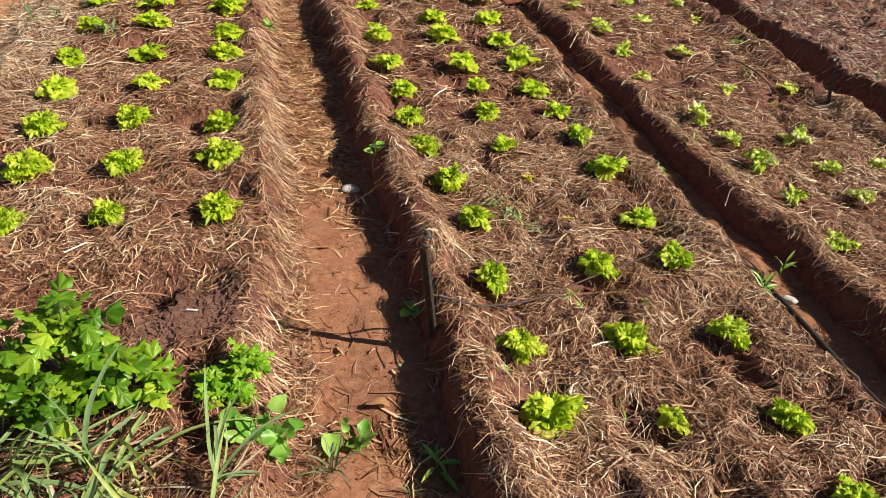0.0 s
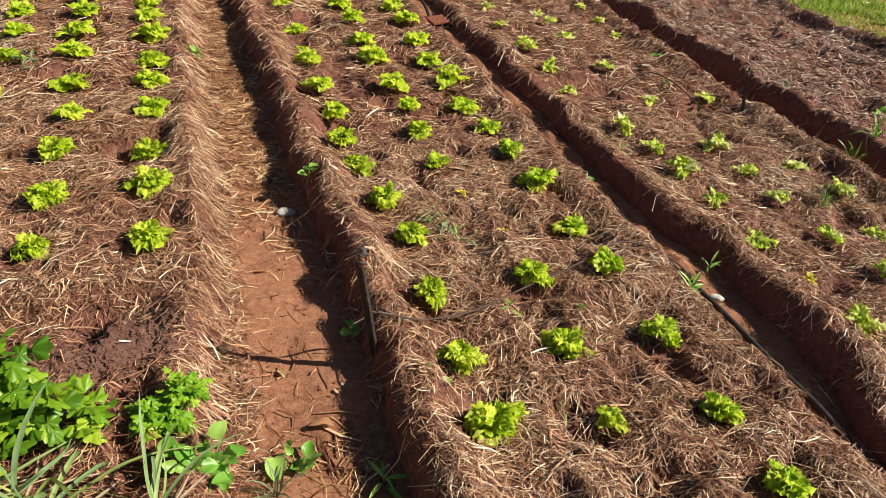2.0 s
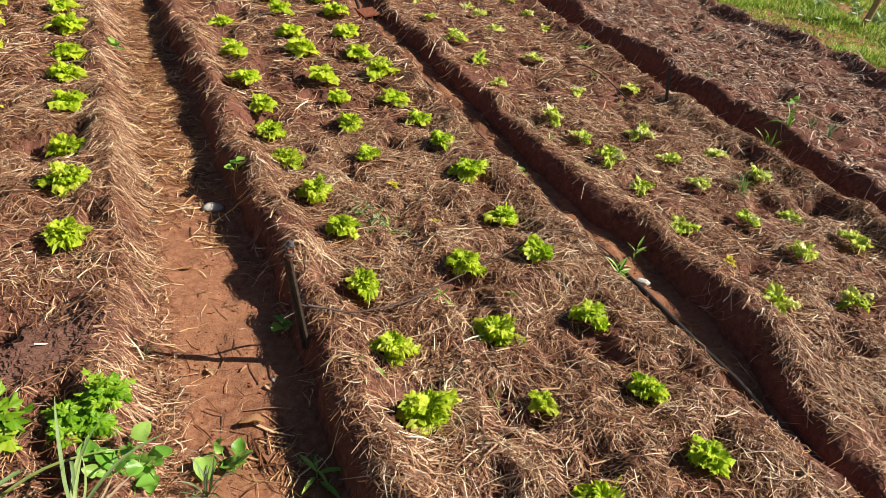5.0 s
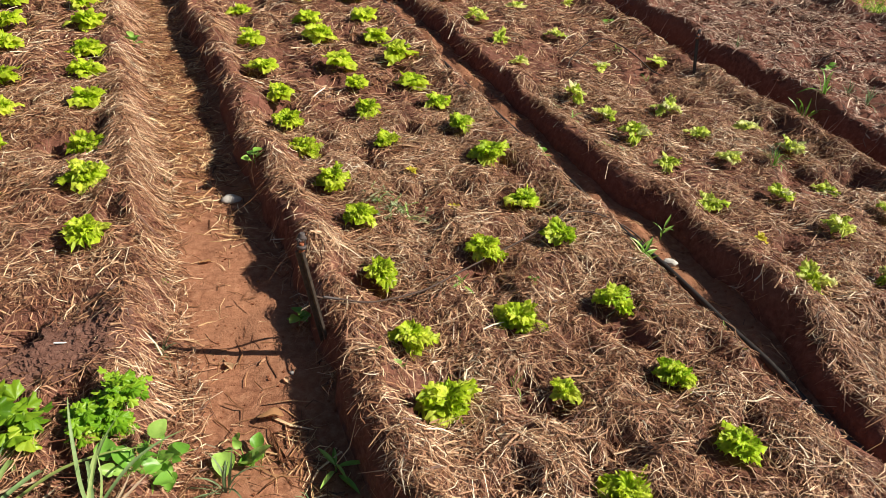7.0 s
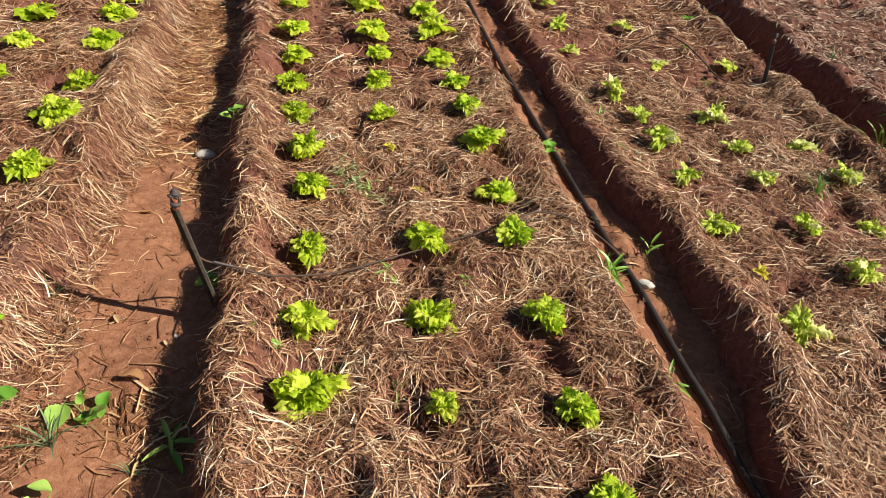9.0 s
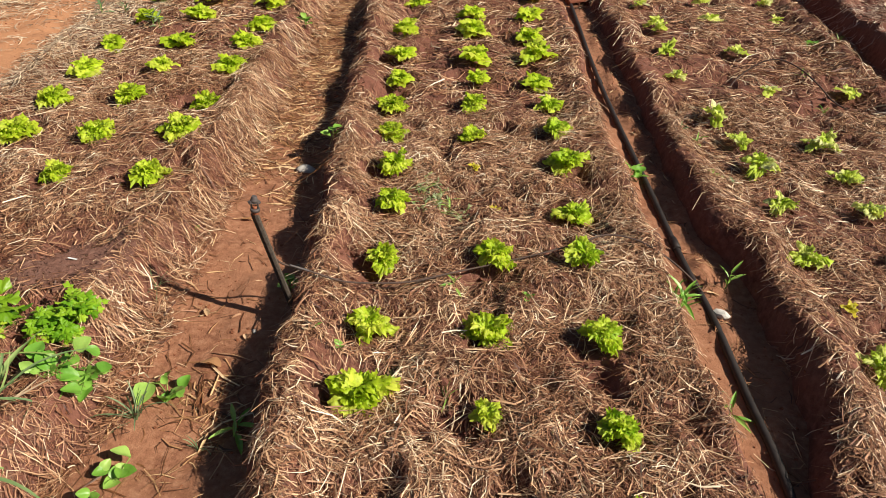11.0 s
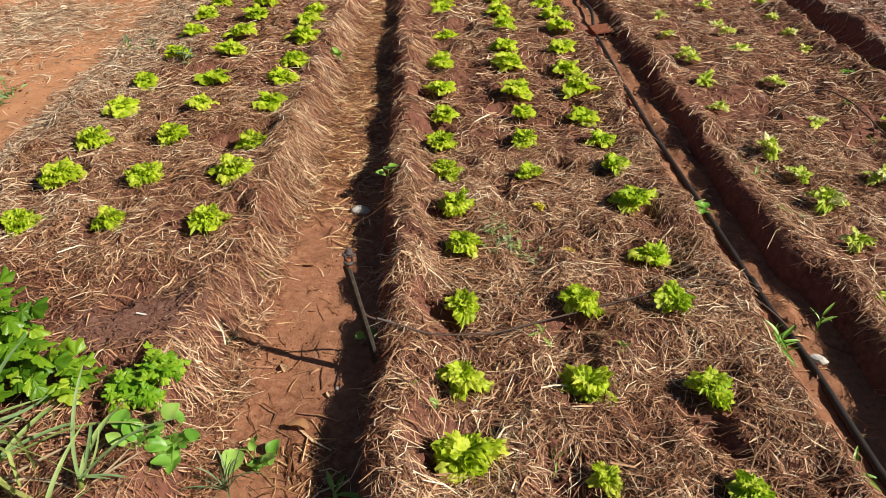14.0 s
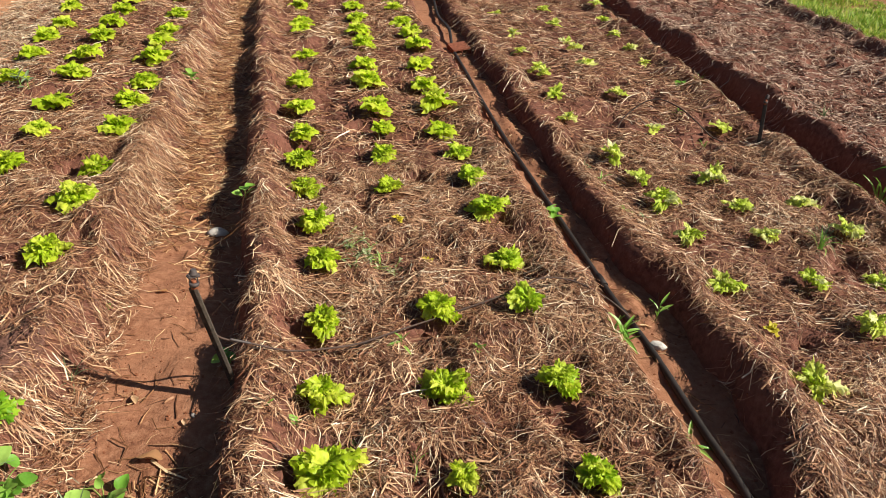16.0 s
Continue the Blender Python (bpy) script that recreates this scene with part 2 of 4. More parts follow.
ROW_C1 = ((1.269, -0.15), (1.293, 0.10), (1.275, 0.37), (1.315, 0.68), (1.329, 0.92), (1.347, 1.17), (1.350, 1.76), (1.383, 2.32), (1.422, 2.95), (1.454, 3.28), (1.496, 3.57), (1.510, 3.95), (1.603, 4.54))
ROW_C2 = ((1.621, 0.16), (1.591, 0.43), (1.649, 0.70), (1.667, 0.98), (1.732, 1.79), (1.855, 3.03), (1.899, 3.36), (1.892, 3.67), (1.969, 4.10), (2.080, 4.61))
ROWS_A, ROWS_B, ROWS_C = (ROW_A0, ROW_A1, ROW_A2), (ROW_B0, ROW_B1, ROW_B2), (ROW_C0, ROW_C1, ROW_C2)
SPOTS = np.array([spot for rows in (ROWS_A, ROWS_B, ROWS_C) for row in rows for spot in row])


def hollows(x, y):
    """Planting hollows round every plant."""
    z = np.zeros_like(x)
    for px, py in SPOTS:
        near = (np.abs(x - px) < 0.2) & (np.abs(y - py) < 0.2)
        if near.any():
            dx, dy = x[near] - px + 0.03, y[near] - py
            z[near] += np.exp(-(dx * dx + dy * dy) / 0.0065)
    return z


def pits(x, y, seed):
    """Ragged gaps in the mulch, where dark earth shows."""
    v = waves(x, y, 0.12, seed + 60) + 0.6 * waves(x, y, 0.05, seed + 61)
    return step((v - 0.42) / 0.35)


def floor_z(x, y):
    z = -0.04 + 0.012 * waves(x, y, 0.5, 3) + 0.009 * waves(x, y, 0.13, 4) + 0.006 * waves(x, y, 0.06, 5) + 0.003 * waves(x, y, 0.03, 6)
    z = z - 0.02 * step((x - 0.6) / 1.2) - 0.012 * np.exp(-((x + 0.68) / 0.15) ** 2)
    z = z + 0.022 * np.exp(-((x - 0.688) / 0.028) ** 2) * np.clip(0.4 + 1.2 * waves(x, y, 0.11, 9), 0, 1) * step((y + 0.4) / 0.3) * step((4 - y) / 1.0)
    far = np.hypot(x, y - 2)
    return z + 0.15 * step((far - 12) / 60) * waves(x, y, 18, 8)


# each bed: left edge, right edge (a + b * y), slope widths, top, shoulders (left, right)
BEDS = {
    "A": ((-1.93, -0.085), (-0.875, -0.012), 0.20, 0.17, 0.040, (0.03, 0.026), (-1.2, 9.0)),
    "B": ((-0.512, -0.047), (0.582, -0.018), 0.03, 0.08, 0.036, (0.075, 0.022), (-1.3, 9.0)),
    "C": ((0.752, 0.003), (1.89, 0.058), 0.05, 0.07, 0.028, (0.036, 0.055), (-1.3, 9.0)),
    "D": ((2.06, 0.085), (3.86, 0.06), 0.07, 0.12, 0.065, (0.035, 0.085), (-1.3, 9.0)),
}


def edge_bay(key, y):
    """How far the left edge of a bed is washed back."""
    if key != "C":
        return 0.0
    return 0.06 * np.exp(-((y - 0.30) / 0.22) ** 2) - 0.25 * np.clip(-0.2 - y, 0, 0.4)


def bed_z(key, x, y):
    (l0, l1), (r0, r1), wl, wr, top, (sl, sr), (ya, yb) = BEDS[key]
    seed = ord(key)
    rag = {"D": 0.25, "B": 0.5}.get(key, 1.0)
    left = x - (l0 + l1 * y) - 0.03 * rag * waves(y, y * 0, 0.33, seed) - 0.015 * (0.6 if key == "D" else 1) * waves(y, x, 0.1, seed + 1)
    left = left - edge_bay(key, y)
    if key == "A":
        r0 = r0 - 0.35 * np.clip(-0.3 - y, 0, 2)
    right = (r0 + r1 * y) - x - 0.03 * waves(y, y * 0, 0.37, seed + 2) - 0.015 * waves(y, x, 0.1, seed + 3)
    if key == "B":
        sr = sr - 0.036 * step((0.45 - y) / 0.4)
    if key == "C":
        sl = sl + 0.03 * np.exp(-((y + 0.05) / 0.3) ** 2)
    z = top + sl * np.exp(-((left - 0.07) / 0.075) ** 2) + sr * np.exp(-((right - 0.08) / 0.075) ** 2)
    z = z + 0.020 * waves(x, y, 0.28, seed + 4) + 0.017 * waves(x, y, 0.11, seed + 5) + 0.006 * waves(x, y, 0.04, seed + 6)
    z = z - 0.034 * pits(x, y, seed) * step(left / 0.12) * step(right / 0.12)
    z = z + {"A": 0.07 * (x + 1.38), "B": 0.055 * x, "C": 0.02 * (x - 1.3), "D": 0}[key]
    if key == "A":
        z = z - 0.02 * step((0.1 - y) / 0.5)
    if key == "D":
        z = z + 0.014 * waves(x, y, 0.2, seed + 7) + 0.014 * waves(x, y, 0.09, seed + 8)
    else:
        z = z - 0.010 * hollows(x, y)
    cover = step(left / wl + 0.4) * step(right / wr + 0.4) * step((y - ya + 0.06 * waves(x, x * 0, 0.3, seed + 9)) / 0.25) * step((yb - y) / 0.3)
    return -0.13 + (z + 0.13) * cover


def surface(x, y):
    z = floor_z(x, y)
    for key in BEDS:
        z = np.maximum(z, bed_z(key, x, y))
    return z


def top_at(x, y):
    return float(surface(np.array([x]), np.array([y]))[0])


# ---------------------------------------------------------------- builders
def raw_mesh(name, verts, quads, smooth=True):
    """A mesh from arrays of places and four-cornered faces."""
    me = bpy.data.meshes.new(name)
    verts, quads = np.asarray(verts, np.float32), np.asarray(quads, np.int32)
    me.vertices.add(len(verts))
    me.vertices.foreach_set("co", verts.ravel())
    me.loops.add(quads.size)
    me.loops.foreach_set("vertex_index", quads.ravel())
    me.polygons.add(len(quads))
    me.polygons.foreach_set("loop_start", np.arange(0, quads.size, 4, dtype=np.int32))
    me.polygons.foreach_set("use_smooth", np.full(len(quads), smooth))
    me.update(calc_edges=True)
    return me


def grid_quads(nu, nv):
    i = np.arange((nu - 1) * (nv - 1))
    a = i // (nv - 1) * nv + i % (nv - 1)
    return np.stack([a, a + nv, a + nv + 1, a + 1], 1)


def sheet(name, xs, ys, height, mat):
    X, Y = np.meshgrid(xs, ys, indexing="ij")
    x, y = X.ravel(), Y.ravel()
    me = raw_mesh(name, np.stack([x, y, height(x, y)], 1), grid_quads(len(xs), len(ys)))
    me.materials.append(mat)
    return new(name, me)


def part(name, me, mat, parent, label="", m=None):
    if isinstance(me, bmesh.types.BMesh):
        bm, me = me, bpy.data.meshes.new(name)
        bm.to_mesh(me)
        bm.free()
    if mat and not me.materials:
        me.materials.append(mat)
    ob = new(name, me)
    ob.parent = parent
    if m is not None:
        ob.matrix_basis = m
    return tagged(ob, label)


def thing(name, x, y, z, label, category, group="", rz=0.0, size=1.0):
    ob = new(name)
    ob.empty_display_size = 0.03
    ob.matrix_basis = pose(x, y, z, 0, 0, rz) @ Matrix.Scale(size, 4)
    return tagged(ob, label, category, group)


def tube(points, radius, sides=8, taper=1.0, knots=6):
    """A round tube along a smooth line through the points."""
    pts = [Vector(p) for p in points]
    line = []
    for i in range(len(pts) - 1):
        p0, p1, p2, p3 = pts[max(i - 1, 0)], pts[i], pts[i + 1], pts[min(i + 2, len(pts) - 1)]
        for k in range(knots):
            t = k / knots
            line.append(0.5 * (2 * p1 + (p2 - p0) * t + (2 * p0 - 5 * p1 + 4 * p2 - p3) * t * t + (3 * p1 - p0 - 3 * p2 + p3) * t ** 3))
    line.append(pts[-1])
    bm, rings = bmesh.new(), []
    side = Vector((0, 0, 1))
    for i, p in enumerate(line):
        d = (line[min(i + 1, len(line) - 1)] - line[max(i - 1, 0)]).normalized()
        u = d.cross(side if abs(d.dot(side)) < 0.95 else Vector((1, 0, 0))).normalized()
        w = d.cross(u)
        r = radius * (1 + (taper - 1) * i / (len(line) - 1))
        rings.append([bm.verts.new(p + r * (math.cos(a) * u + math.sin(a) * w)) for a in [2 * math.pi * k / sides for k in range(sides)]])
    for a, b in zip(rings, rings[1:]):
        for k in range(sides):
            bm.faces.new((a[k], a[(k + 1) % sides], b[(k + 1) % sides], b[k])).smooth = True
    bm.faces.new(rings[0][::-1])
    bm.faces.new(rings[-1])
    return bm


def box(sx, sy, sz, bevel=0.002, at=(0, 0, 0)):
    bm = bmesh.new()
    bmesh.ops.create_cube(bm, size=1, matrix=Matrix.Translation(at) @ Matrix.Diagonal((sx, sy, sz, 1)))
    bmesh.ops.bevel(bm, geom=bm.edges[:], offset=bevel, segments=2, affect="EDGES")
    return bm


def straw_mesh(name, x, y, length, width, lift, tilt, rng, rings=3, sway=0.22):
    """Flat dry blades that lie draped over the beds and furrows, each one free."""
    n = len(x)
    ang = 3.2 * waves(x, y, 0.22, 55) + 1.5 * waves(x, y, 0.7, 56) + rng.normal(0, 1.35, n)
    bend = rng.normal(0, sway, n)
    along = np.linspace(-0.5, 0.5, rings)
    P = np.zeros((n, rings, 3))
    for i, s in enumerate(along):
        off = bend * length * (4 * s * s - 0.5) * 0.5
        P[:, i, 0] = x + np.cos(ang) * s * length - np.sin(ang) * off
        P[:, i, 1] = y + np.sin(ang) * s * length + np.cos(ang) * off
        P[:, i, 2] = surface(P[:, i, 0], P[:, i, 1]) + lift + tilt * s * length
    # stiff: the ends don't fall far below the middle, nor the middle below the ends
    mid = (rings - 1) // 2
    P[:, mid, 2] = np.maximum(P[:, mid, 2], (P[:, 0, 2] + P[:, -1, 2]) / 2)
    for i in range(rings):
        P[:, i, 2] = np.maximum(P[:, i, 2], P[:, mid, 2] - 0.35 * length)
    V = np.zeros((n, rings, 2, 3))
    side = np.stack([-np.sin(ang), np.cos(ang), np.zeros(n)], 1)
    up = np.array([0, 0, 1.0])
    roll = rng.normal(0, 0.6, n)
    for i in range(rings):
        a = roll + rng.normal(0, 0.25, n)
        o = (np.cos(a)[:, None] * side + np.sin(a)[:, None] * up) * (width / 2)[:, None] * (0.45 if i == rings - 1 else 1.0)
        V[:, i, 0], V[:, i, 1] = P[:, i] - o, P[:, i] + o
    q = [(2 * i, 2 * i + 2, 2 * i + 3, 2 * i + 1) for i in range(rings - 1)]
    Q = (np.arange(n)[:, None, None] * rings * 2 + np.array(q)[None]).reshape(-1, 4)
    return raw_mesh(name, V.reshape(-1, 3), Q, False)


def strew(name, mat, label, spread, count, lengths, widths, seed, rings=3, lift=(0.0, 0.018), rough=0.12, sway=0.32, category="straw", cling=0.55):
    """Scatters stalks where spread(x, y) lets them lie. spread: (x0, x1, y0, y1, mask)."""
    rng = np.random.default_rng(seed)
    x0, x1, y0, y1, mask = spread
    x, y = rng.uniform(x0, x1, count), rng.uniform(y0, y1, count)
    steep = np.hypot(surface(x + 0.015, y) - surface(x - 0.015, y), surface(x, y + 0.015) - surface(x, y - 0.015)) / 0.03
    keep = rng.uniform(0, 1, count) < mask(x, y) * (1 - 0.93 * step((steep - cling) / 0.5))
    x, y = x[keep], y[keep]
    n = len(x)
    length = np.clip(rng.lognormal(math.log(lengths), 0.45, n), lengths * 0.3, lengths * 2.6)
    width = widths * np.clip(rng.lognormal(0, 0.42, n), 0.5, 2.6)
    me = straw_mesh(name, x, y, length, width, rng.uniform(*lift, n) + width / 3, rng.normal(0, rough, n), rng, rings, sway)
    me.materials.append(mat)
    ob = new(name, me)
    return tagged(ob, label, category, kind="stuff")


# ---------------------------------------------------------------- ground and beds
def steps(*stops):
    """Coordinates with a spacing that changes: (from, spacing), ..., end."""
    out = []
    for (a, s), nxt in zip(stops, stops[1:]):
        b = nxt[0] if isinstance(nxt, tuple) else nxt
        out += list(np.arange(a, b - 1e-6, s))
    return np.array(out + [stops[-1]])


gx = np.concatenate([[-600, -250, -100, -50, -25, -14, -9], steps((-6, 0.4), (-3.6, 0.03), (-0.9, 0.015), (-0.45, 0.06), (0.5, 0.02), (0.95, 0.06), (1.7, 0.03), (2.4, 0.1), (4.6, 0.06), (9, 0.6), 14), [25, 50, 100, 250, 600]])
gy = np.concatenate([[-600, -250, -100, -50, -20, -10], steps((-5, 0.5), (-1.2, 0.04), (-0.7, 0.018), (1.5, 0.035), (4, 0.08), (7, 0.3), 12), [20, 40, 80, 160, 300, 600]])
ground = sheet("ground", gx, gy, floor_z, M_SOIL)
tagged(ground, "bare red earth of the furrows and the field beyond", "ground", kind="structure")
by = steps((-2.2, 0.1), (-0.9, 0.016), (1.6, 0.028), (3.6, 0.06), (6.5, 0.2), 9.0)
for key, (xa, xb, fine) in {"A": (-2.45, -0.72, 0.016), "B": (-0.85, 0.8, 0.014), "C": (0.6, 2.4, 0.018), "D": (2.0, 4.7, 0.025)}.items():
    bed = sheet("raised_bed_" + key.lower(), np.arange(xa, xb, fine), by, lambda x, y, k=key: bed_z(k, x, y), M_HUMUS)
    tagged(bed, "raised garden bed of dark crumbly earth under straw mulch", "garden bed", kind="structure")


# ---------------------------------------------------------------- straw mulch
def on_bed(key, margin=0.0):
    (l0, l1), (r0, r1), *_ = BEDS[key]

    def mask(x, y):
        left, right = x - (l0 + l1 * y) - edge_bay(key, y), (r0 + r1 * y) - x
        if key == "A":
            right = right - 0.35 * np.clip(-0.3 - y, 0, 2)
        m = step((left + margin) / 0.05 + 0.2) * step((right + {"B": -0.02, "C": 0.04}.get(key, margin)) / 0.06 + 0.2)
        patch = 0.55 + 0.55 * waves(x, y, 0.15, ord(key) + 30) + 0.25 * waves(x, y, 0.5, ord(key) + 31)
        m = m * step((y + 1.22 + 0.08 * waves(x, y, 0.2, 97)) / 0.2)
        m = m * np.clip(patch, 0.32 if key == "A" else 0.2, 1)
        m = m * (1 - 0.5 * pits(x, y, ord(key)))
        if key == "B":
            m = m * (1 - 0.55 * np.exp(-((left - 0.03) / 0.06) ** 2))
        if key != "D":
            m = m * (1 - 0.8 * np.clip(1.5 * hollows(x, y), 0, 1))
        if key == "A":
            m = m * (1 - 0.98 * np.exp(-((x + 1.11) / 0.14) ** 4 - ((y - 0.14) / 0.12) ** 4)) * (1 - 0.25 * np.exp(-((x + 1.25) / 0.35) ** 4 - ((y - 0.3) / 0.28) ** 4)) * (0.5 + 0.5 * np.maximum(step((y + 0.15) / 0.15), 0.5 * step((x + 1.05) / 0.08)))
        return m
    return mask


def furrow_ab(x, y):
    """Straw trodden into the furrow, thick far down and sparse near the front."""
    inside = step((x + 0.98 + 0.02 * y) / 0.06) * step((-0.5 - 0.045 * y - x) / 0.06)
    tangle = 0.7 * np.exp(-((x + 0.63) / 0.07) ** 2 - ((y + 0.26) / 0.12) ** 2)
    return tangle + inside * np.clip(0.05 + 0.75 * step((y - 0.5) / 1.0) + 0.25 * waves(x, y, 0.16, 91) * (y < 1.6), 0.05, 0.8) * step((-0.60 - x) / 0.12 + 0.35)


def furrow_bc(x, y):
    inside = step((x - 0.6 - 0.018 * y) / 0.05) * step((0.88 + 0.01 * y - x) / 0.05)
    beside = np.exp(-((x - 0.69 - 0.01 * y) / 0.05) ** 2)
    return inside * np.clip(0.10 + 0.25 * waves(x, y, 0.2, 92) + 0.35 * beside, 0.03, 0.6)


def bare_soil(x, y):
    """The trodden ground on the far side, with a heap of cut straw."""
    heap = np.exp(-((x + 2.95) / 0.33) ** 2 - ((y - 1.9) / 0.75) ** 2) + 0.8 * np.exp(-((x + 2.9) / 0.45) ** 2 - ((y - 3.2) / 0.6) ** 2)
    return np.clip(heap * 1.1 + 0.008 + 0.5 * step((x + 2.06 + 0.085 * y) / 0.08) + 0.45 * np.exp(-((x + 2.15) / 0.42) ** 2 - ((y + 0.25) / 0.42) ** 2) * (1 + 0.6 * waves(x, y, 0.2, 98)), 0, 1)


def fresh(key, mask):
    """Fresh straw: thin where the bed by the herbs has rotted to dark litter."""
    if key != "A":
        return mask
    return lambda x, y: mask(x, y) * (0.25 + 0.75 * np.maximum(np.maximum(step((y - 0.25) / 0.5), step((-1.45 - x) / 0.2)), np.maximum(step((x + 1.02) / 0.08) * step((y + 0.3) / 0.15), 0.2 * step((-0.12 - y) / 0.12))))


def dry_margin(x, y):
    """Bleached straw along the sunny outer edge of the bed by the path."""
    left = x + 1.93 + 0.085 * y
    return step((left + 0.08) / 0.1) * step((0.42 - left + 0.1 * waves(x, y, 0.3, 95)) / 0.25) * np.clip(0.7 + 0.5 * waves(x, y, 0.12, 96), 0.1, 1) * step((y + 0.3) / 0.4)


LETTUCE_BED = "dry tan straw strewn thickly over the lettuce bed"
PATH_BED = "tan straw mulch over the lettuce bed beside the path"
PALE_BED = "brown straw mulch over a bed of small pale lettuces"
for key, area, far, label, n1, n2, n3, n4 in (
        ("B", (-0.58, 0.70, -1.2, 1.5), (-0.9, 0.72, 1.5, 8.0), LETTUCE_BED, 165000, 80000, 62000, 44000),
        ("A", (-2.1, -0.8, -1.15, 1.9), (-2.6, -0.8, 1.9, 6.5), PATH_BED, 130000, 66000, 46000, 36000),
        ("C", (0.7, 2.1, -1.2, 1.6), (0.75, 2.5, 1.6, 8.0), PALE_BED, 112000, 60000, 46000, 40000)):
    mask = on_bed(key, margin={"A": 0.07, "B": 0.02, "C": 0.0}[key])
    seed, hold = ord(key), {"A": 2.4, "B": 1.1, "C": 1.4}[key]
    strew("straw_mulch", M_DECAY, label, (*area, mask), n1, 0.034, 0.0018, seed, rings=3, rough=0.13, lift=(0, 0.015), cling=hold, sway=0.3)
    strew("straw_mulch", M_BRIGHT, label, (*area, fresh(key, mask)), n2, 0.044, 0.0017, seed + 100, rings=3, lift=(0.003, 0.022), rough=0.15, cling=hold, sway=0.34)
    strew("straw_mulch", M_DECAY, label, (*far, mask), n3, 0.055, 0.0032, seed + 200, rings=3, rough=0.15, cling=hold, sway=0.3)
    strew("straw_mulch", M_BRIGHT, label, (*far, mask), n4, 0.07, 0.0028, seed + 300, rings=3, lift=(0.004, 0.022), rough=0.14, cling=hold, sway=0.3)
strew("straw_mulch", M_OLD, "weathered grey-brown straw over an unplanted bed", (2.0, 4.4, 0.4, 4.8, on_bed("D", margin=0.05)), 75000, 0.042, 0.0038, 17, rings=3, rough=0.15, lift=(0, 0.016), cling=1.9)
strew("straw_mulch", M_OLD, "weathered grey-brown straw over an unplanted bed", (2.0, 4.6, 4.8, 8.0, on_bed("D", margin=0.05)), 14000, 0.09, 0.0075, 18, rings=2, rough=0.22, lift=(0, 0.024), cling=1.5)
strew("straw_mulch", M_OLD, "weathered grey-brown straw over an unplanted bed", (2.0, 4.2, -1.3, 0.4, on_bed("D", margin=0.05)), 11000, 0.09, 0.0075, 19, rings=2, rough=0.22, lift=(0, 0.024), cling=1.9)
strew("loose_straw", M_STRAW, "straw trodden into the red earth of the furrow", (-1.0, -0.5, -0.9, 6.0, furrow_ab), 29000, 0.052, 0.0027, 21, lift=(0, 0.006), rough=0.05)
strew("loose_straw", M_STRAW, "sparse straw fallen into the shaded furrow", (0.55, 1.3, -0.8, 6.0, furrow_bc), 12000, 0.05, 0.0026, 22, lift=(0, 0.006), rough=0.05)
strew("straw_mulch", M_BLEACHED, "bleached greyish straw along the edge of the bed", (-2.4, -1.3, -0.4, 3.6, dry_margin), 26000, 0.05, 0.0027, 24, rings=2, lift=(0.008, 0.024), rough=0.14, cling=1.6)
strew("loose_straw", M_BLEACHED, "heap and scraps of cut straw on bare red earth", (-4.0, -1.95, -1.2, 4.5, bare_soil), 60000, 0.065, 0.003, 23, rings=4, lift=(0, 0.03), rough=0.14, sway=0.5)


def crumbs(name, mat, label, spread, count, sizes, seed):
    """Small lumps of earth lying about, six-sided."""
    rng = np.random.default_rng(seed)
    x0, x1, y0, y1, mask = spread
    x, y = rng.uniform(x0, x1, count), rng.uniform(y0, y1, count)
    keep = rng.uniform(0, 1, count) < mask(x, y)
    x, y = x[keep], y[keep]
    n = len(x)
    r = np.clip(rng.lognormal(math.log(sizes), 0.4, n), sizes * 0.4, sizes * 1.9)
    corners = np.array([(sx, sy, sz) for sz in (-1, 1) for sx, sy in ((-1, -1), (1, -1), (1, 1), (-1, 1))], float)
    V = corners[None] * rng.uniform(0.45, 1.0, (n, 8, 3)) * r[:, None, None]
    a = rng.uniform(0, 6.28, n)
    X, Y = V[..., 0].copy(), V[..., 1].copy()
    V[..., 0] = X * np.cos(a)[:, None] - Y * np.sin(a)[:, None] + x[:, None]
    V[..., 1] = X * np.sin(a)[:, None] + Y * np.cos(a)[:, None] + y[:, None]
    V[..., 2] = V[..., 2] * 0.75 + (surface(x, y) + 0.25 * r)[:, None]
    q = np.array([(3, 2, 1, 0), (4, 5, 6, 7), (0, 1, 5, 4), (1, 2, 6, 5), (2, 3, 7, 6), (3, 0, 4, 7)])
    me = raw_mesh(name, V.reshape(-1, 3), (np.arange(n)[:, None, None] * 8 + q[None]).reshape(-1, 4), False)
    me.materials.append(mat)
    return tagged(new(name, me), label, "earth clods", kind="stuff")


crumbs("earth_clods", M_CLOD, "small crumbs of red earth lying in the furrows", (-1.0, 1.0, -0.9, 3.0, lambda x, y: np.where((x < -0.5) | (x > 0.6), 0.8, 0.0)), 5000, 0.0024, 31)
strew("straw_scraps", M_DECAY, "short broken scraps of straw on dark earth", (-0.58, 0.70, -0.9, 1.6, on_bed("B", margin=0.02)), 22000, 0.022, 0.0028, 41, rings=2, rough=0.2)
strew("straw_scraps", M_DECAY, "short broken scraps of straw on dark earth", (-2.0, -0.8, -0.8, 1.6, on_bed("A", margin=0.02)), 20000, 0.024, 0.003, 42, rings=2, rough=0.2)
strew("straw_scraps", M_DECAY, "short broken scraps of straw on dark earth", (0.72, 1.95, -0.5, 1.8, on_bed("C")), 18000, 0.024, 0.003, 43, rings=2, rough=0.2)
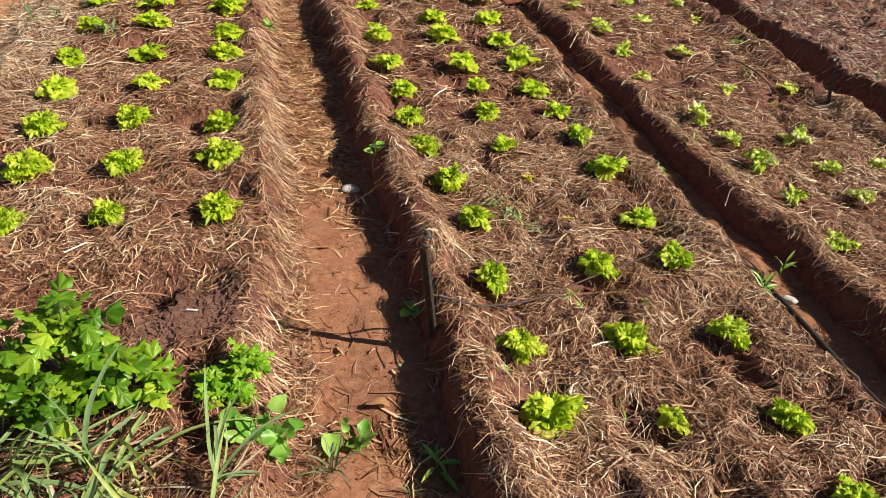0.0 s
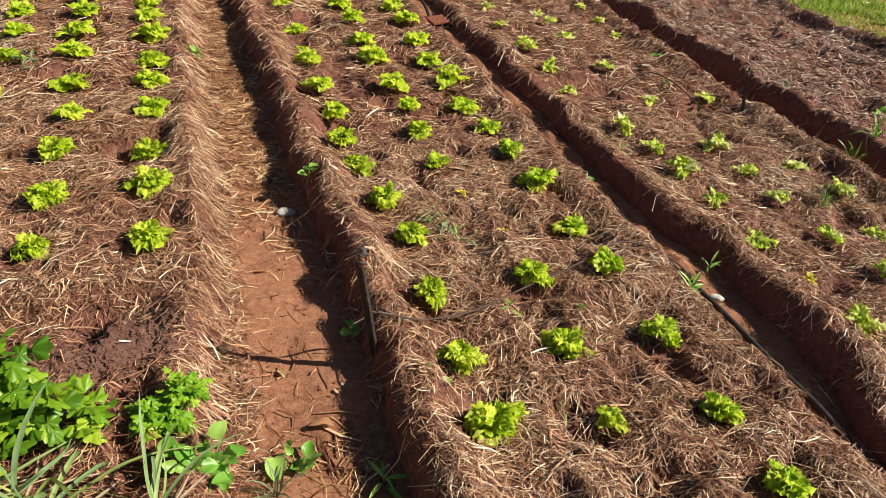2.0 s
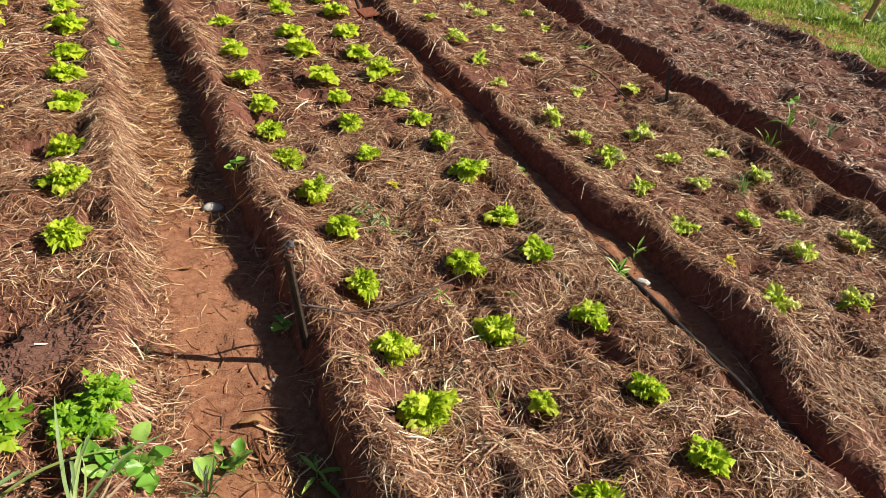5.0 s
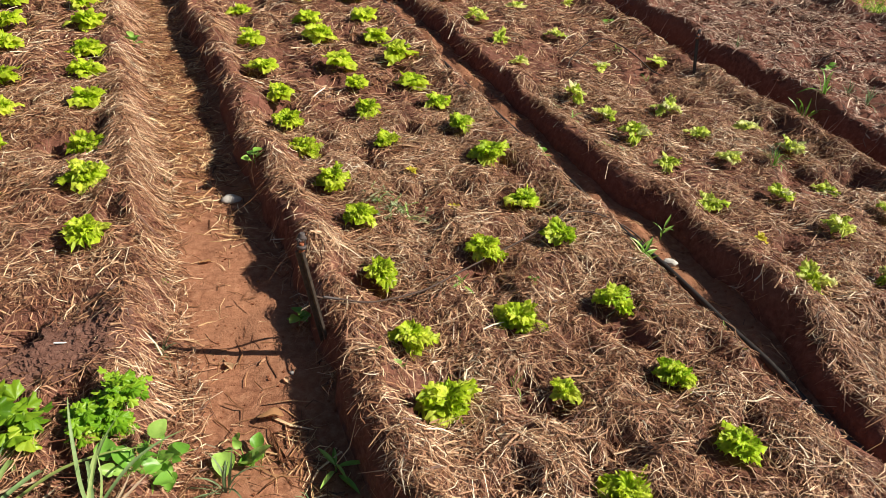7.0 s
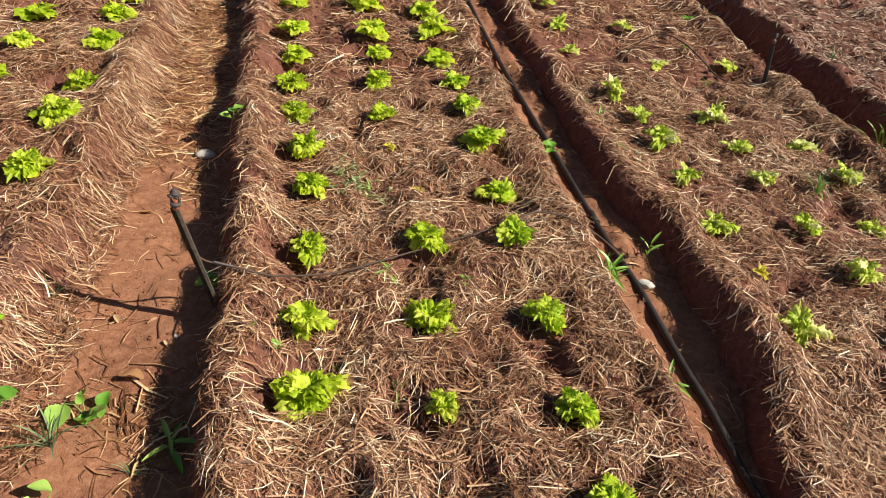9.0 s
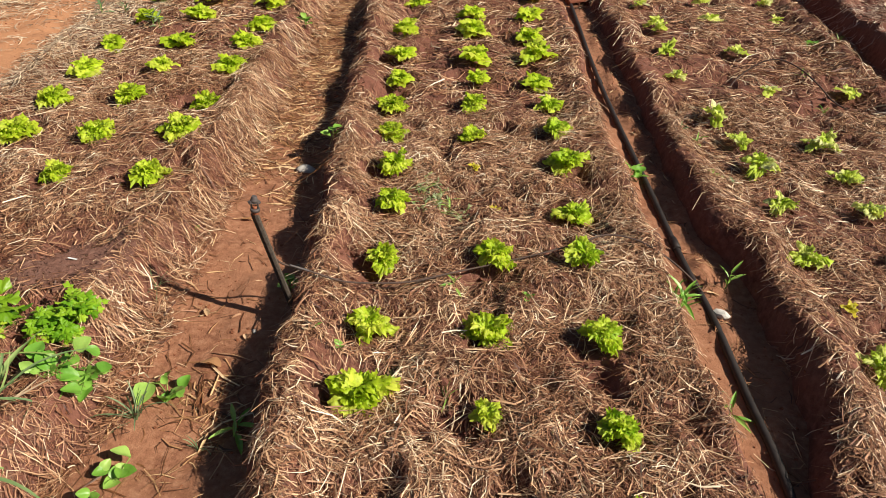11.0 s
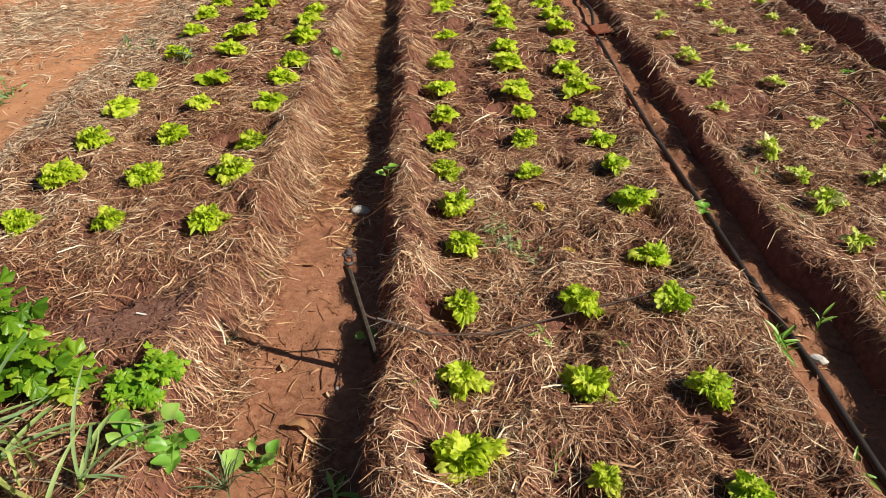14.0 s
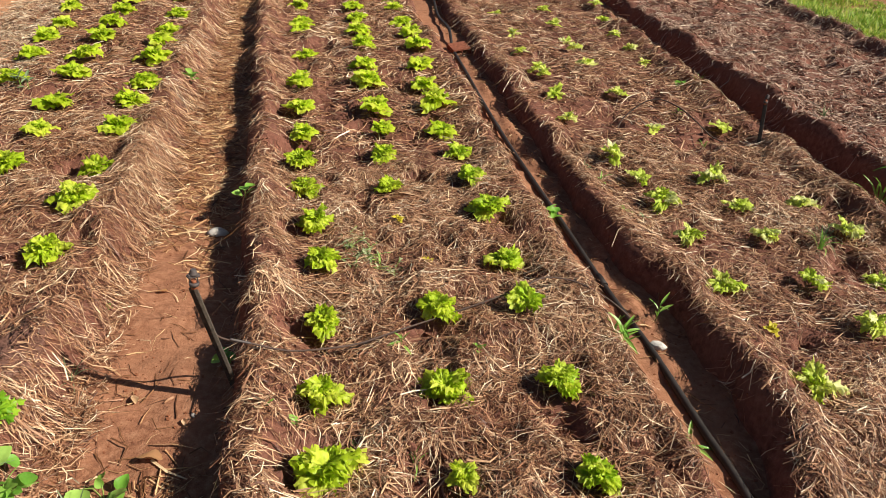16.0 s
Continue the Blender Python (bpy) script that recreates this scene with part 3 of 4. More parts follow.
crumbs("earth_clods", M_HUMUS, "dark crumbly clods of turned earth among the straw", (-2.1, 2.0, -0.9, 2.2, lambda x, y: np.clip(0.08 + 0.9 * hollows(x, y), 0, 1) * ((x < -0.95) | (np.abs(x - 0.03) < 0.46) | (x > 0.92))), 22000, 0.006, 32)
crumbs("earth_clods", M_MUCK, "heap of dark crumbly earth in the mulched bed", (-1.32, -0.95, 0.02, 0.3, lambda x, y: np.exp(-((x + 1.11) / 0.13) ** 2 - ((y - 0.14) / 0.10) ** 2)), 14000, 0.0055, 33)
crumbs("earth_clods", M_CLOD, "crumbs of dry red earth on the bare ground", (-4.0, -2.0, -0.5, 4.0, lambda x, y: np.full_like(x, 0.8)), 2500, 0.003, 34)
crumbs("earth_clods", M_HUMUS, "dark lumps of earth among weathered straw", (2.2, 5.2, -0.2, 5.5, on_bed("D")), 7000, 0.008, 35)


# ---------------------------------------------------------------- lettuces
def leaf_mesh(name, length, width, frill, seed, nu=9, nv=25, mat=None):
    """A loose lettuce leaf along +y: narrow foot, rounded blistered blade, crumpled and curled rim."""
    V = []
    for i in range(nu):
        u = i / (nu - 1)
        for j in range(nv):
            v = 2 * j / (nv - 1) - 1
            th = v * 1.8
            rim = u ** 3
            ragged = noise.noise(Vector((7.5 * th, seed * 3.7, 0.5)))
            lobe = 1 + 0.13 * math.cos(2.9 * th + seed) * u + 0.30 * ragged * rim
            r = u ** 0.85 * lobe
            x = width * 0.58 * r * math.sin(th) * (0.4 + 0.6 * u)
            y = length * (0.28 * u + 0.58 * r * math.cos(th) * (0.6 + 0.4 * u))
            z = length * (0.50 * u - 0.22 * u ** 2.5) + 0.10 * width * math.sin(th) ** 2 * u
            p = Vector((x * 190, y * 190, seed * 7.1))
            fold = noise.noise_vector(p) + 0.6 * noise.noise_vector(p * 2.1)
            curl = u ** 2
            x, y, z = x + frill * curl * 0.7 * fold.x, y + frill * curl * 0.7 * fold.y, z + frill * (0.2 * u + 1.1 * curl) * fold.z
            V.append((x, y, z - 0.10 * length * rim * rim))
    me = raw_mesh(name, V, grid_quads(nu, nv))
    if mat:
        me.materials.append(mat)
    return me


def leaf_pool(mat, wide, frill, count=6, fine=True):
    nu, nv = (8, 31) if fine else (6, 15)
    return [leaf_mesh("leaf", 0.070 + 0.006 * (k % 3), wide + 0.006 * (k % 2), frill, 100 + k, nu, nv, mat) for k in range(count)]


POOL = {"lime": leaf_pool(M_LETTUCE, 0.050, 0.015), "green": leaf_pool(M_LETTUCE_G, 0.050, 0.015), "pale": leaf_pool(M_LETTUCE_P, 0.038, 0.014),
        "lime_far": leaf_pool(M_LETTUCE, 0.050, 0.015, 5, False), "pale_far": leaf_pool(M_LETTUCE_P, 0.040, 0.014, 5, False), "yellow": leaf_pool(M_YELLOW, 0.042, 0.010, 3, False)}


def lettuce(x, y, radius, kind, label, group, rng, leaves=14):
    z = top_at(x, y) + 0.011
    ob = thing("lettuce", x, y, z, label, "lettuce", group, rng.uniform(0, 360), radius / 0.061)
    ob.matrix_basis = ob.matrix_basis @ Matrix.Diagonal((1, 1, 1.12, 1))
    wide = rng.uniform(0.95, 1.08)
    if kind in ("lime", "green", "lime_far"):
        leaves += 7
    for k in range(leaves):
        f = k / leaves
        s = (0.88 - 0.38 * f) * rng.uniform(0.75, 1.12)
        lean = -8 + 54 * f + rng.uniform(-14, 14)
        m = pose(0, 0, 0.004 + 0.012 * f, 0, 0, k * 137.5 + rng.uniform(-30, 30)) @ pose(0, 0.004 * (1 - f), 0, lean, rng.uniform(-20, 20), 0) @ Matrix.Diagonal((s * wide, s, s, 1))
        part("leaf", rng.choice(POOL[kind]), None, ob, "", m)
    return ob


rng = random.Random(5)
for rows, bed in ((ROWS_A, "A"), (ROWS_B, "B"), (ROWS_C, "C")):
    for r, row in enumerate(rows):
        for i, (px, y) in enumerate(row):
            px, py = px + 0.008 * (bed == "B"), y + 0.016
            size = rng.uniform(0.060, 0.072)
            if bed == "A":
                lettuce(px, py, size * (1.08 + 0.12 * (y > 0.8) + 0.2 * (y > 1.8)), "lime" if y < 1.4 else "lime_far", "yellow-green curly lettuce growing in straw mulch", "lettuces in the bed beside the path", rng)
            elif bed == "B":
                small = (r, i) == (1, 1)
                size = 0.043 if small else 0.060 if (r, i) == (1, 3) else 0.086 if (r, i) in ((0, 0), (1, 2)) else 0.05 if (r, i) == (0, 10) else size * (1.0 + 0.08 * (y > 0.8) + 0.3 * (y > 1.8))
                lettuce(px, py, size, "lime_far" if y > 1.5 else "green" if r == 2 else "lime",
                        "small curly lettuce seedling in straw mulch" if small else "bright green curly lettuce head in straw mulch", "lettuces in the middle bed", rng, 8 if small else 14)
            else:
                size = rng.uniform(0.052, 0.07)
                lettuce(px, py, size * 1.18, "pale" if y < 1.3 else "pale_far", "small pale lettuce with whitish leaf bases in straw", "small lettuces in the bed of pale lettuces", rng, 9)
for x, y, s in ((-0.02, 0.83, 0.03), (0.045, 0.57, 0.034), (1.0, 0.17, 0.035)):
    lettuce(x, y, s, "yellow", "stunted yellowing lettuce seedling in straw", "stunted seedlings", rng, 6)


# ---------------------------------------------------------------- taller plants
def leaflet(length, width, lobes, seed, relief=0.1, cut=0.2):
    """A lobed, toothed leaflet along +y: rows of points from the base to the rim."""
    rng = random.Random(seed)
    nr, nt = 4, 23
    V = []
    for i in range(nr):
        r = i / (nr - 1)
        for j in range(nt):
            th = (2 * j / (nt - 1) - 1) * 1.9
            rim = 1 - cut + cut * math.cos(lobes * th) - 0.07 * (j % 2) + rng.uniform(-0.04, 0.04)
            rr = r * rim
            x = math.sin(th) * rr * width * 0.55
            y = length * rr * (0.30 + 0.70 * math.cos(th))
            z = relief * length * (0.16 * math.cos(lobes * th) * r - 0.8 * r * r * abs(math.sin(th)) + 0.25 * rng.uniform(-1, 1) * r - 0.35 * r * r)
            V.append((x, y, z))
    return np.array(V), grid_quads(nr, nt)


def compound(name, mat, seed, size=1.0, pairs=2, cut=0.2):
    """A leaf of several leaflets along a rib."""
    rng = random.Random(seed)
    VV, QQ, n = [], [], 0
    spots = [(0.055, 0, 1.0)] + [(0.048 - 0.024 * (k + 1), s * (62 + 8 * k), 0.72 + 0.1 * k) for k in range(pairs) for s in (-1, 1)]
    for k, (y, rz, s) in enumerate(spots):
        v, q = leaflet(0.056 * s * rng.uniform(0.9, 1.15), 0.068 * s, 5.6, seed * 7 + k, 0.2, cut)
        m = pose(0, y, 0, rng.uniform(-28, 22), rng.uniform(-30, 30), rz + rng.uniform(-16, 16))
        v = np.array([m @ Vector(p) for p in v]) * size
        VV.append(v), QQ.append(q + n)
        n += len(v)
    me = raw_mesh(name, np.concatenate(VV), np.concatenate(QQ))
    me.materials.append(mat)
    return me


CELERY_LEAVES = [compound("leaf", M_CELERY, 40 + k, 0.70, 1, 0.12) for k in range(5)]
PARSLEY_LEAVES = [compound("leaf", M_PARSLEY, 60 + k, 0.32, 2, 0.12) for k in range(4)]


def stalked_plant(name, x, y, height, count, spread, pool, label, category, seed, scale=1.0):
    rng = random.Random(seed)
    ob = thing(name, x, y, top_at(x, y) - 0.005, label, category, "leafy herbs at the end of the bed")
    for k in range(count):
        f = (k + 0.5) / count
        az = k * 137.5 + rng.uniform(-25, 25)
        h = height * (1.0 - 0.45 * f) * rng.uniform(0.85, 1.1)
        out = spread * f ** 0.8 * rng.uniform(0.8, 1.15)
        d = Vector((math.cos(radians(az)), math.sin(radians(az)), 0))
        tip = d * out + Vector((0, 0, h))
        pts = [d * 0.012, d * (out * 0.35) + Vector((0, 0, h * 0.55)), tip]
        part("stalk", tube(pts, 0.0042 * scale, 5, 0.5, 4), M_STEM, ob, "pale green ribbed stalk" if k == 0 else "")
        s = rng.uniform(0.85, 1.25)
        for j in range(3 if scale > 0.8 else 4):
            back = Vector(pts[1]).lerp(tip, 1 - (0.33 if scale > 0.8 else 0.27) * j)
            m = Matrix.Translation(back - d * 0.03 * scale + Vector((rng.uniform(-0.02, 0.02), rng.uniform(-0.02, 0.02), 0)) * (j > 0)) @ pose(0, 0, 0, 0, 0, az - 90 + rng.uniform(-70, 70) * (j > 0)) @ pose(0, 0, 0, rng.uniform(-25, 30), rng.uniform(-20, 20), 0) @ Matrix.Scale(s, 4)
            part("leaf", rng.choice(pool), None, ob, "", m)
    return ob


for i, (x, y, h, n, sp) in enumerate(((-1.34, -0.03, 0.29, 11, 0.11), (-1.25, -0.09, 0.14, 5, 0.09), (-1.44, -0.10, 0.18, 6, 0.09), (-1.16, -0.09, 0.10, 4, 0.05), (-1.34, -0.16, 0.13, 5, 0.10))):
    stalked_plant("celery_plant", x, y, h, n, sp, CELERY_LEAVES, "leafy green celery plant with glossy lobed leaves", "celery", 70 + i)
for i, (x, y, h, n, sp) in enumerate(((-1.045, -0.11, 0.085, 12, 0.06), (-0.97, -0.085, 0.075, 10, 0.05), (-0.985, -0.13, 0.06, 7, 0.04))):
    stalked_plant("parsley_plant", x, y, h, n, sp, PARSLEY_LEAVES, "bushy parsley plant with small curly green leaves", "parsley", 80 + i, 0.5)


def blade_mesh(name, length, width, rise, droop, seed, mat, nu=14, side=0.0, kink=0.0):
    """A long folded blade along +y that rises and bends down towards its tip."""
    rng = random.Random(seed)
    V, p, ang = [], Vector((0, 0, 0)), radians(rise)
    for i in range(nu):
        u = i / (nu - 1)
        w = width / 2 * (0.75 + 0.5 * u) * (1 - u ** 3.5) + 0.0006
        sx = side * length * u * u
        fold = 0.45 * (1 - 0.7 * u)
        for v in (-1, -0.5, 0, 0.5, 1):
            V.append((sx + w * v, p.y, p.z + fold * w * abs(v) + 0.02 * w * math.sin(9 * u)))
        ang -= radians(droop) / nu * (0.4 + 1.4 * u) + rng.uniform(-0.09, 0.05)
        if kink and i == int(nu * (0.42 + 0.05 * (seed % 5))):
            ang -= radians(kink)
        p = p + Vector((0, math.cos(ang), math.sin(ang))) * (length / nu)
    me = raw_mesh(name, V, grid_quads(nu, 5))
    me.materials.append(mat)
    return me


LEEK = [blade_mesh("blade", 0.20 + 0.022 * k, 0.0075 + 0.002 * (k % 3), 74 - 7 * k, 20 + 9 * k, k, M_LEEK, side=(-0.35, 0.15, 0.4, -0.1, 0.3, -0.4, 0.05, -0.2, 0.25)[k], kink=(0, 55, 0, 80, 0, 65, 45, 0, 90)[k]) for k in range(9)]
DRY_BLADE = [blade_mesh("dry_blade", 0.16 + 0.03 * k, 0.008, 12, 25, 30 + k, M_BLEACHED, 8, side=0.3 * (k - 1)) for k in range(3)]


def leek(x, y, seed, count, toward, size):
    rng = random.Random(seed)
    z = top_at(x, y) - 0.004
    ob = thing("leek_plant", x, y, z, "leek with long arching grey-green blades in straw", "leek", "leeks at the end of the bed", 0, size)
    part("shank", tube([(0, 0, 0), (0.002, 0.003, 0.03), (0.004, 0.004, 0.055)], 0.008, 7, 0.8, 3), M_STEM, ob, "pale whitish-green shank")
    for k in range(count):
        side = toward + (k % 2) * 180 * (rng.random() < 0.4) + rng.uniform(-95, 95)
        m = pose(0.003, 0.003, 0.03 + 0.004 * k, 0, 0, side) @ pose(0, 0, 0, rng.uniform(-45, 15), rng.uniform(-35, 35), 0) @ Matrix.Scale(rng.uniform(0.55, 1.2), 4)
        part("blade", rng.choice(LEEK), None, ob, "", m)
    for k in range(2):
        part("dry_blade", rng.choice(DRY_BLADE), None, ob, "withered straw-coloured blade" if k == 0 else "", pose(0, 0, 0.012, 0, 0, toward + rng.uniform(-120, 120)))


for i, (x, y, n, toward, size) in enumerate((
        (-1.40, -0.27, 6, -60, 0.9), (-1.22, -0.34, 6, -80, 1.0), (-1.27, -0.27, 5, -30, 0.8), (-1.48, -0.32, 6, -100, 0.95), (-1.26, -0.45, 6, -70, 1.0),
        (-1.02, -0.38, 4, -95, 0.75), (-1.44, -0.50, 6, -60, 1.0), (-1.42, -0.62, 5, -40, 1.0), (-1.18, -0.60, 6, -50, 1.0), (-1.38, -0.40, 5, -110, 0.9),
        (-1.66, -0.34, 6, -80, 1.0), (-1.62, -0.48, 6, -60, 1.0), (-1.60, -0.64, 6, -80, 1.0), (-1.02, -0.55, 5, -30, 0.95), (-1.78, -0.26, 5, -100, 0.9), (-1.12, -0.46, 5, -80, 0.9))):
    leek(x, y, 200 + i, n + 6, toward + (i % 3 - 1) * 50, size)


# ---------------------------------------------------------------- weeds
def oval_mesh(name, length, width, seed, mat, cup=0.25, droop=0.5, wavy=0.05):
    rng = random.Random(seed)
    nu, nv, V = 8, 7, []
    for i in range(nu):
        u = i / (nu - 1)
        half = width / 2 * math.sin(math.pi * min(1, 0.04 + u ** 0.8 * 0.94)) ** 0.75
        for j in range(nv):
            v = 2 * j / (nv - 1) - 1
            V.append((half * v, length * u, cup * half * abs(v) ** 1.3 - droop * length * 0.3 * u * u + wavy * half * math.sin(7 * u + 3 * v + seed) * abs(v) + rng.uniform(-1, 1) * 0.01 * half))
    me = raw_mesh(name, V, grid_quads(nu, nv))
    me.materials.append(mat)
    return me


BROAD = [oval_mesh("leaf", 0.042 + 0.004 * k, 0.036 + 0.003 * k, k, M_WEED, 0.35, 0.6, 0.12) for k in range(4)]
SLIM = [oval_mesh("leaf", 0.06, 0.011 + 0.002 * k, 10 + k, M_WEED, 0.5, 0.8) for k in range(3)]
DUSTY = [oval_mesh("leaf", 0.035, 0.011, 20 + k, M_DUSTY, 0.4, 0.4) for k in range(3)]
BLADES = [blade_mesh("blade", 0.12, 0.005, 75 - 12 * k, 70 + 15 * k, 50 + k, M_WEED, 8, 0.15 * (k - 1)) for k in range(4)]
DUSTY_BLADES = [blade_mesh("blade", 0.10, 0.0035, 70 - 14 * k, 60 + 15 * k, 60 + k, M_DUSTY, 7, 0.2 * (k - 1)) for k in range(4)]
BLUE_BLADES = [blade_mesh("blade", 0.13, 0.008, 78 - 14 * k, 50 + 20 * k, 80 + k, M_BLUE, 8, 0.25 * (k - 1), 50 * (k % 2)) for k in range(4)]
SCRAP = [oval_mesh("leaf", 0.020 + 0.003 * k, 0.010 + 0.002 * (k % 2), 33 + k, M_RANK, 0.5, 0.6, 0.2) for k in range(4)]
FINE = [oval_mesh("leaf", 0.013 + 0.003 * k, 0.006, 43 + k, M_CREEP, 0.4, 0.5, 0.1) for k in range(3)]


def weed(x, y, pool, count, size, label, seed, height=0.03, lean=(5, 50), group="weeds in the furrows", name="weed"):
    rng = random.Random(seed)
    ob = thing(name, x, y, top_at(x, y) - 0.003, label, "weed", group, rng.uniform(0, 360), size)
    if height:
        part("stem", tube([(0, 0, 0), (0.003, 0.002, height * 0.6), (0.004, 0, height)], 0.0022, 5, 0.6, 3), M_STEM, ob)
    for k in range(count):
        f = k / max(1, count - 1)
        m = pose(0.003, 0, height * (0.25 + 0.75 * f), 0, 0, k * 137.5 + rng.uniform(-20, 20)) @ pose(0, 0.012 * (1 - f), 0, rng.uniform(*lean), rng.uniform(-15, 15), 0) @ Matrix.Scale(rng.uniform(0.75, 1.15), 4)
        part(pool[0].name.split(".")[0], rng.choice(pool), None, ob, "", m)
    return ob


def sprawl(x, y, pool, runners, reach, size, label, seed, group, name="weed", category="weed", rise=(0.1, 0.5), per=6):
    """A straggling weed: thin runners in all directions with small leaves along them."""
    rng = random.Random(seed)
    ob = thing(name, x, y, top_at(x, y) - 0.002, label, category, group, rng.uniform(0, 360), 1.0)
    for k in range(runners):
        az, far = radians(rng.uniform(0, 360)), reach * rng.uniform(0.35, 1.2)
        up = far * rng.uniform(*rise)
        d = Vector((math.cos(az), math.sin(az), 0))
        mid = d * far * 0.5 + Vector((rng.uniform(-1, 1) * far * 0.2, rng.uniform(-1, 1) * far * 0.2, up * 0.8 + 0.003))
        tip = d * far + Vector((0, 0, up + 0.003))
        part("stem", tube([(0, 0, 0), mid, tip], 0.0013 * (1 + size * 0.3), 4, 0.6, 2), M_STEM, ob)
        for j in range(per):
            f = (j + rng.random()) / per
            at = mid.lerp(tip, 2 * f - 1) if f > 0.5 else Vector((0, 0, 0)).lerp(mid, 2 * f)
            m = Matrix.Translation(at) @ pose(0, 0, 0, 0, 0, rng.uniform(0, 360)) @ pose(0, 0, 0, rng.uniform(-20, 60), rng.uniform(-40, 40), 0) @ Matrix.Scale(size * rng.uniform(0.6, 1.3), 4)
            part("leaf", rng.choice(pool), None, ob, "", m)
    return ob


ROUND = "broad-leaved weed with smooth round green leaves"
IN_AB = "weeds in the furrows"
for i, (x, y, n, reach, size) in enumerate(((-0.92, -0.235, 10, 0.065, 0.80), (-0.95, -0.26, 6, 0.055, 0.75), (-0.745, -0.20, 4, 0.06, 0.85), (-0.77, -0.43, 3, 0.045, 0.75), (-0.81, -0.52, 3, 0.04, 0.65), (-0.99, -0.64, 4, 0.05, 0.75))):
    sprawl(x, y, BROAD, n, reach, size, ROUND, 30 + i, IN_AB, rise=(0.3, 0.9), per=3)
weed(-0.545, 0.225, BROAD, 8, 0.66, "small round-leaved seedling on the furrow wall", 6, 0.075, (0, 40))
weed(-0.545, 1.03, BROAD, 5, 0.85, "pale green seedling on the shoulder of the bed", 7, 0.05)
weed(-0.93, 2.47, BROAD, 6, 1.1, "pale broad-leaved weed in the straw", 8, 0.05)
weed(-0.79, -0.27, DUSTY_BLADES, 18, 1.0, "tuft of fine grey-green grass on red earth", 9, 0, (0, 40), name="grass_tuft")
weed(-0.56, -0.28, SLIM, 6, 1.1, "slender-leaved green weed in the shaded furrow", 10, 0.03, (0, 35))
weed(-0.63, -0.34, DUSTY_BLADES, 8, 0.5, "small tuft of grass in the furrow", 11, 0, (0, 40), name="grass_tuft")
weed(-0.90, 0.16, DUSTY_BLADES, 16, 0.75, "dusty grey-green tuft at the straw's edge", 12, 0, (0, 40), name="grass_tuft")
weed(-0.88, 0.45, BROAD, 3, 0.5, "tiny grey-green seedling in straw", 13, 0.03)
weed(-0.86, 1.1, DUSTY_BLADES, 12, 0.7, "dusty tuft of grass in the straw", 14, 0, (0, 40), name="grass_tuft")
IN_B = "weeds in the middle bed"
for i, (x, y, pool, n, size, h) in enumerate(((-0.08, 0.19, SLIM, 6, 0.6, 0.05), (0.12, 0.13, BROAD, 4, 0.45, 0.03), (-0.09, -0.19, BLADES, 6, 0.6, 0), (-0.21, -0.15, SLIM, 2, 0.9, 0.02),
                                            (-0.35, -0.09, BROAD, 2, 0.6, 0.02), (-0.40, 0.82, DUSTY, 4, 0.6, 0.02), (-0.42, -0.08, SLIM, 3, 0.45, 0.02), (-0.1, 0.62, SLIM, 3, 0.7, 0.03))):
    weed(x, y, pool, n, size, "small green seedling among the straw" if pool is not BLADES else "tuft of grass growing through straw", 300 + i, h, (5, 60), IN_B, "seedling" if pool is not BLADES else "grass_tuft")
for i in range(7):
    r = random.Random(400 + i)
    sprawl(-0.12 + r.uniform(-0.09, 0.09), 0.66 + r.uniform(-0.1, 0.09), FINE, 8, 0.075, 1.0, "low grey-green creeping weed in straw", 410 + i, IN_B, "creeping_weed", rise=(0.1, 0.35), per=7)
IN_BC = "weeds beside the black pipe"
weed(0.555, 0.20, SLIM, 14, 1.0, "leafy green weed beside the black pipe", 20, 0.08, (5, 60), IN_BC)
weed(0.54, 0.22, BLADES, 14, 1.0, "tuft of broad green grass beside the pipe", 21, 0, (-5, 40), IN_BC, "grass_tuft")
weed(0.735, 0.34, SLIM, 6, 0.7, "upright weed in the shaded furrow", 22, 0.09, (25, 75), IN_BC)
weed(0.60, 0.99, BROAD, 7, 0.75, "green weed leaning over the black pipe", 23, 0.07, (0, 60), IN_BC)
weed(0.59, 1.05, SLIM, 6, 0.7, "small green weed on the bed's edge", 24, 0.05, (0, 60), IN_BC)
weed(0.84, 0.90, BROAD, 3, 0.75, "flat pale leaf of a weed in shade", 25, 0.03, (-5, 10), IN_BC)
weed(0.58, -0.18, SLIM, 5, 1.0, "slender weed at the pipe's edge", 26, 0.03, (0, 50), IN_BC)
weed(0.56, -0.10, DUSTY_BLADES, 9, 0.7, "wispy tuft of grass at the bed's edge", 27, 0, (0, 40), IN_BC, "grass_tuft")
IN_C = "weeds in the bed of pale lettuces"
for i, (x, y, pool, n, size) in enumerate(((1.47, 0.62, BLADES, 9, 0.9), (1.84, 2.5, BROAD, 6, 1.0), (1.58, 1.66, BLADES, 6, 0.6), (0.87, 1.22, SLIM, 5, 0.7), (0.84, 1.34, DUSTY, 7, 0.9), (1.6, 2.02, SLIM, 5, 0.6), (1.52, 0.68, DUSTY_BLADES, 9, 0.9), (0.9, 0.86, DUSTY, 6, 0.7))):
    weed(x, y, pool, n, size, "green weed growing among straw and pale lettuces", 500 + i, 0.0 if pool in (BLADES, DUSTY_BLADES) else 0.04, (0, 60), IN_C, "grass_tuft" if pool in (BLADES, DUSTY_BLADES) else "weed")
IN_CD = "weeds along the far furrow"
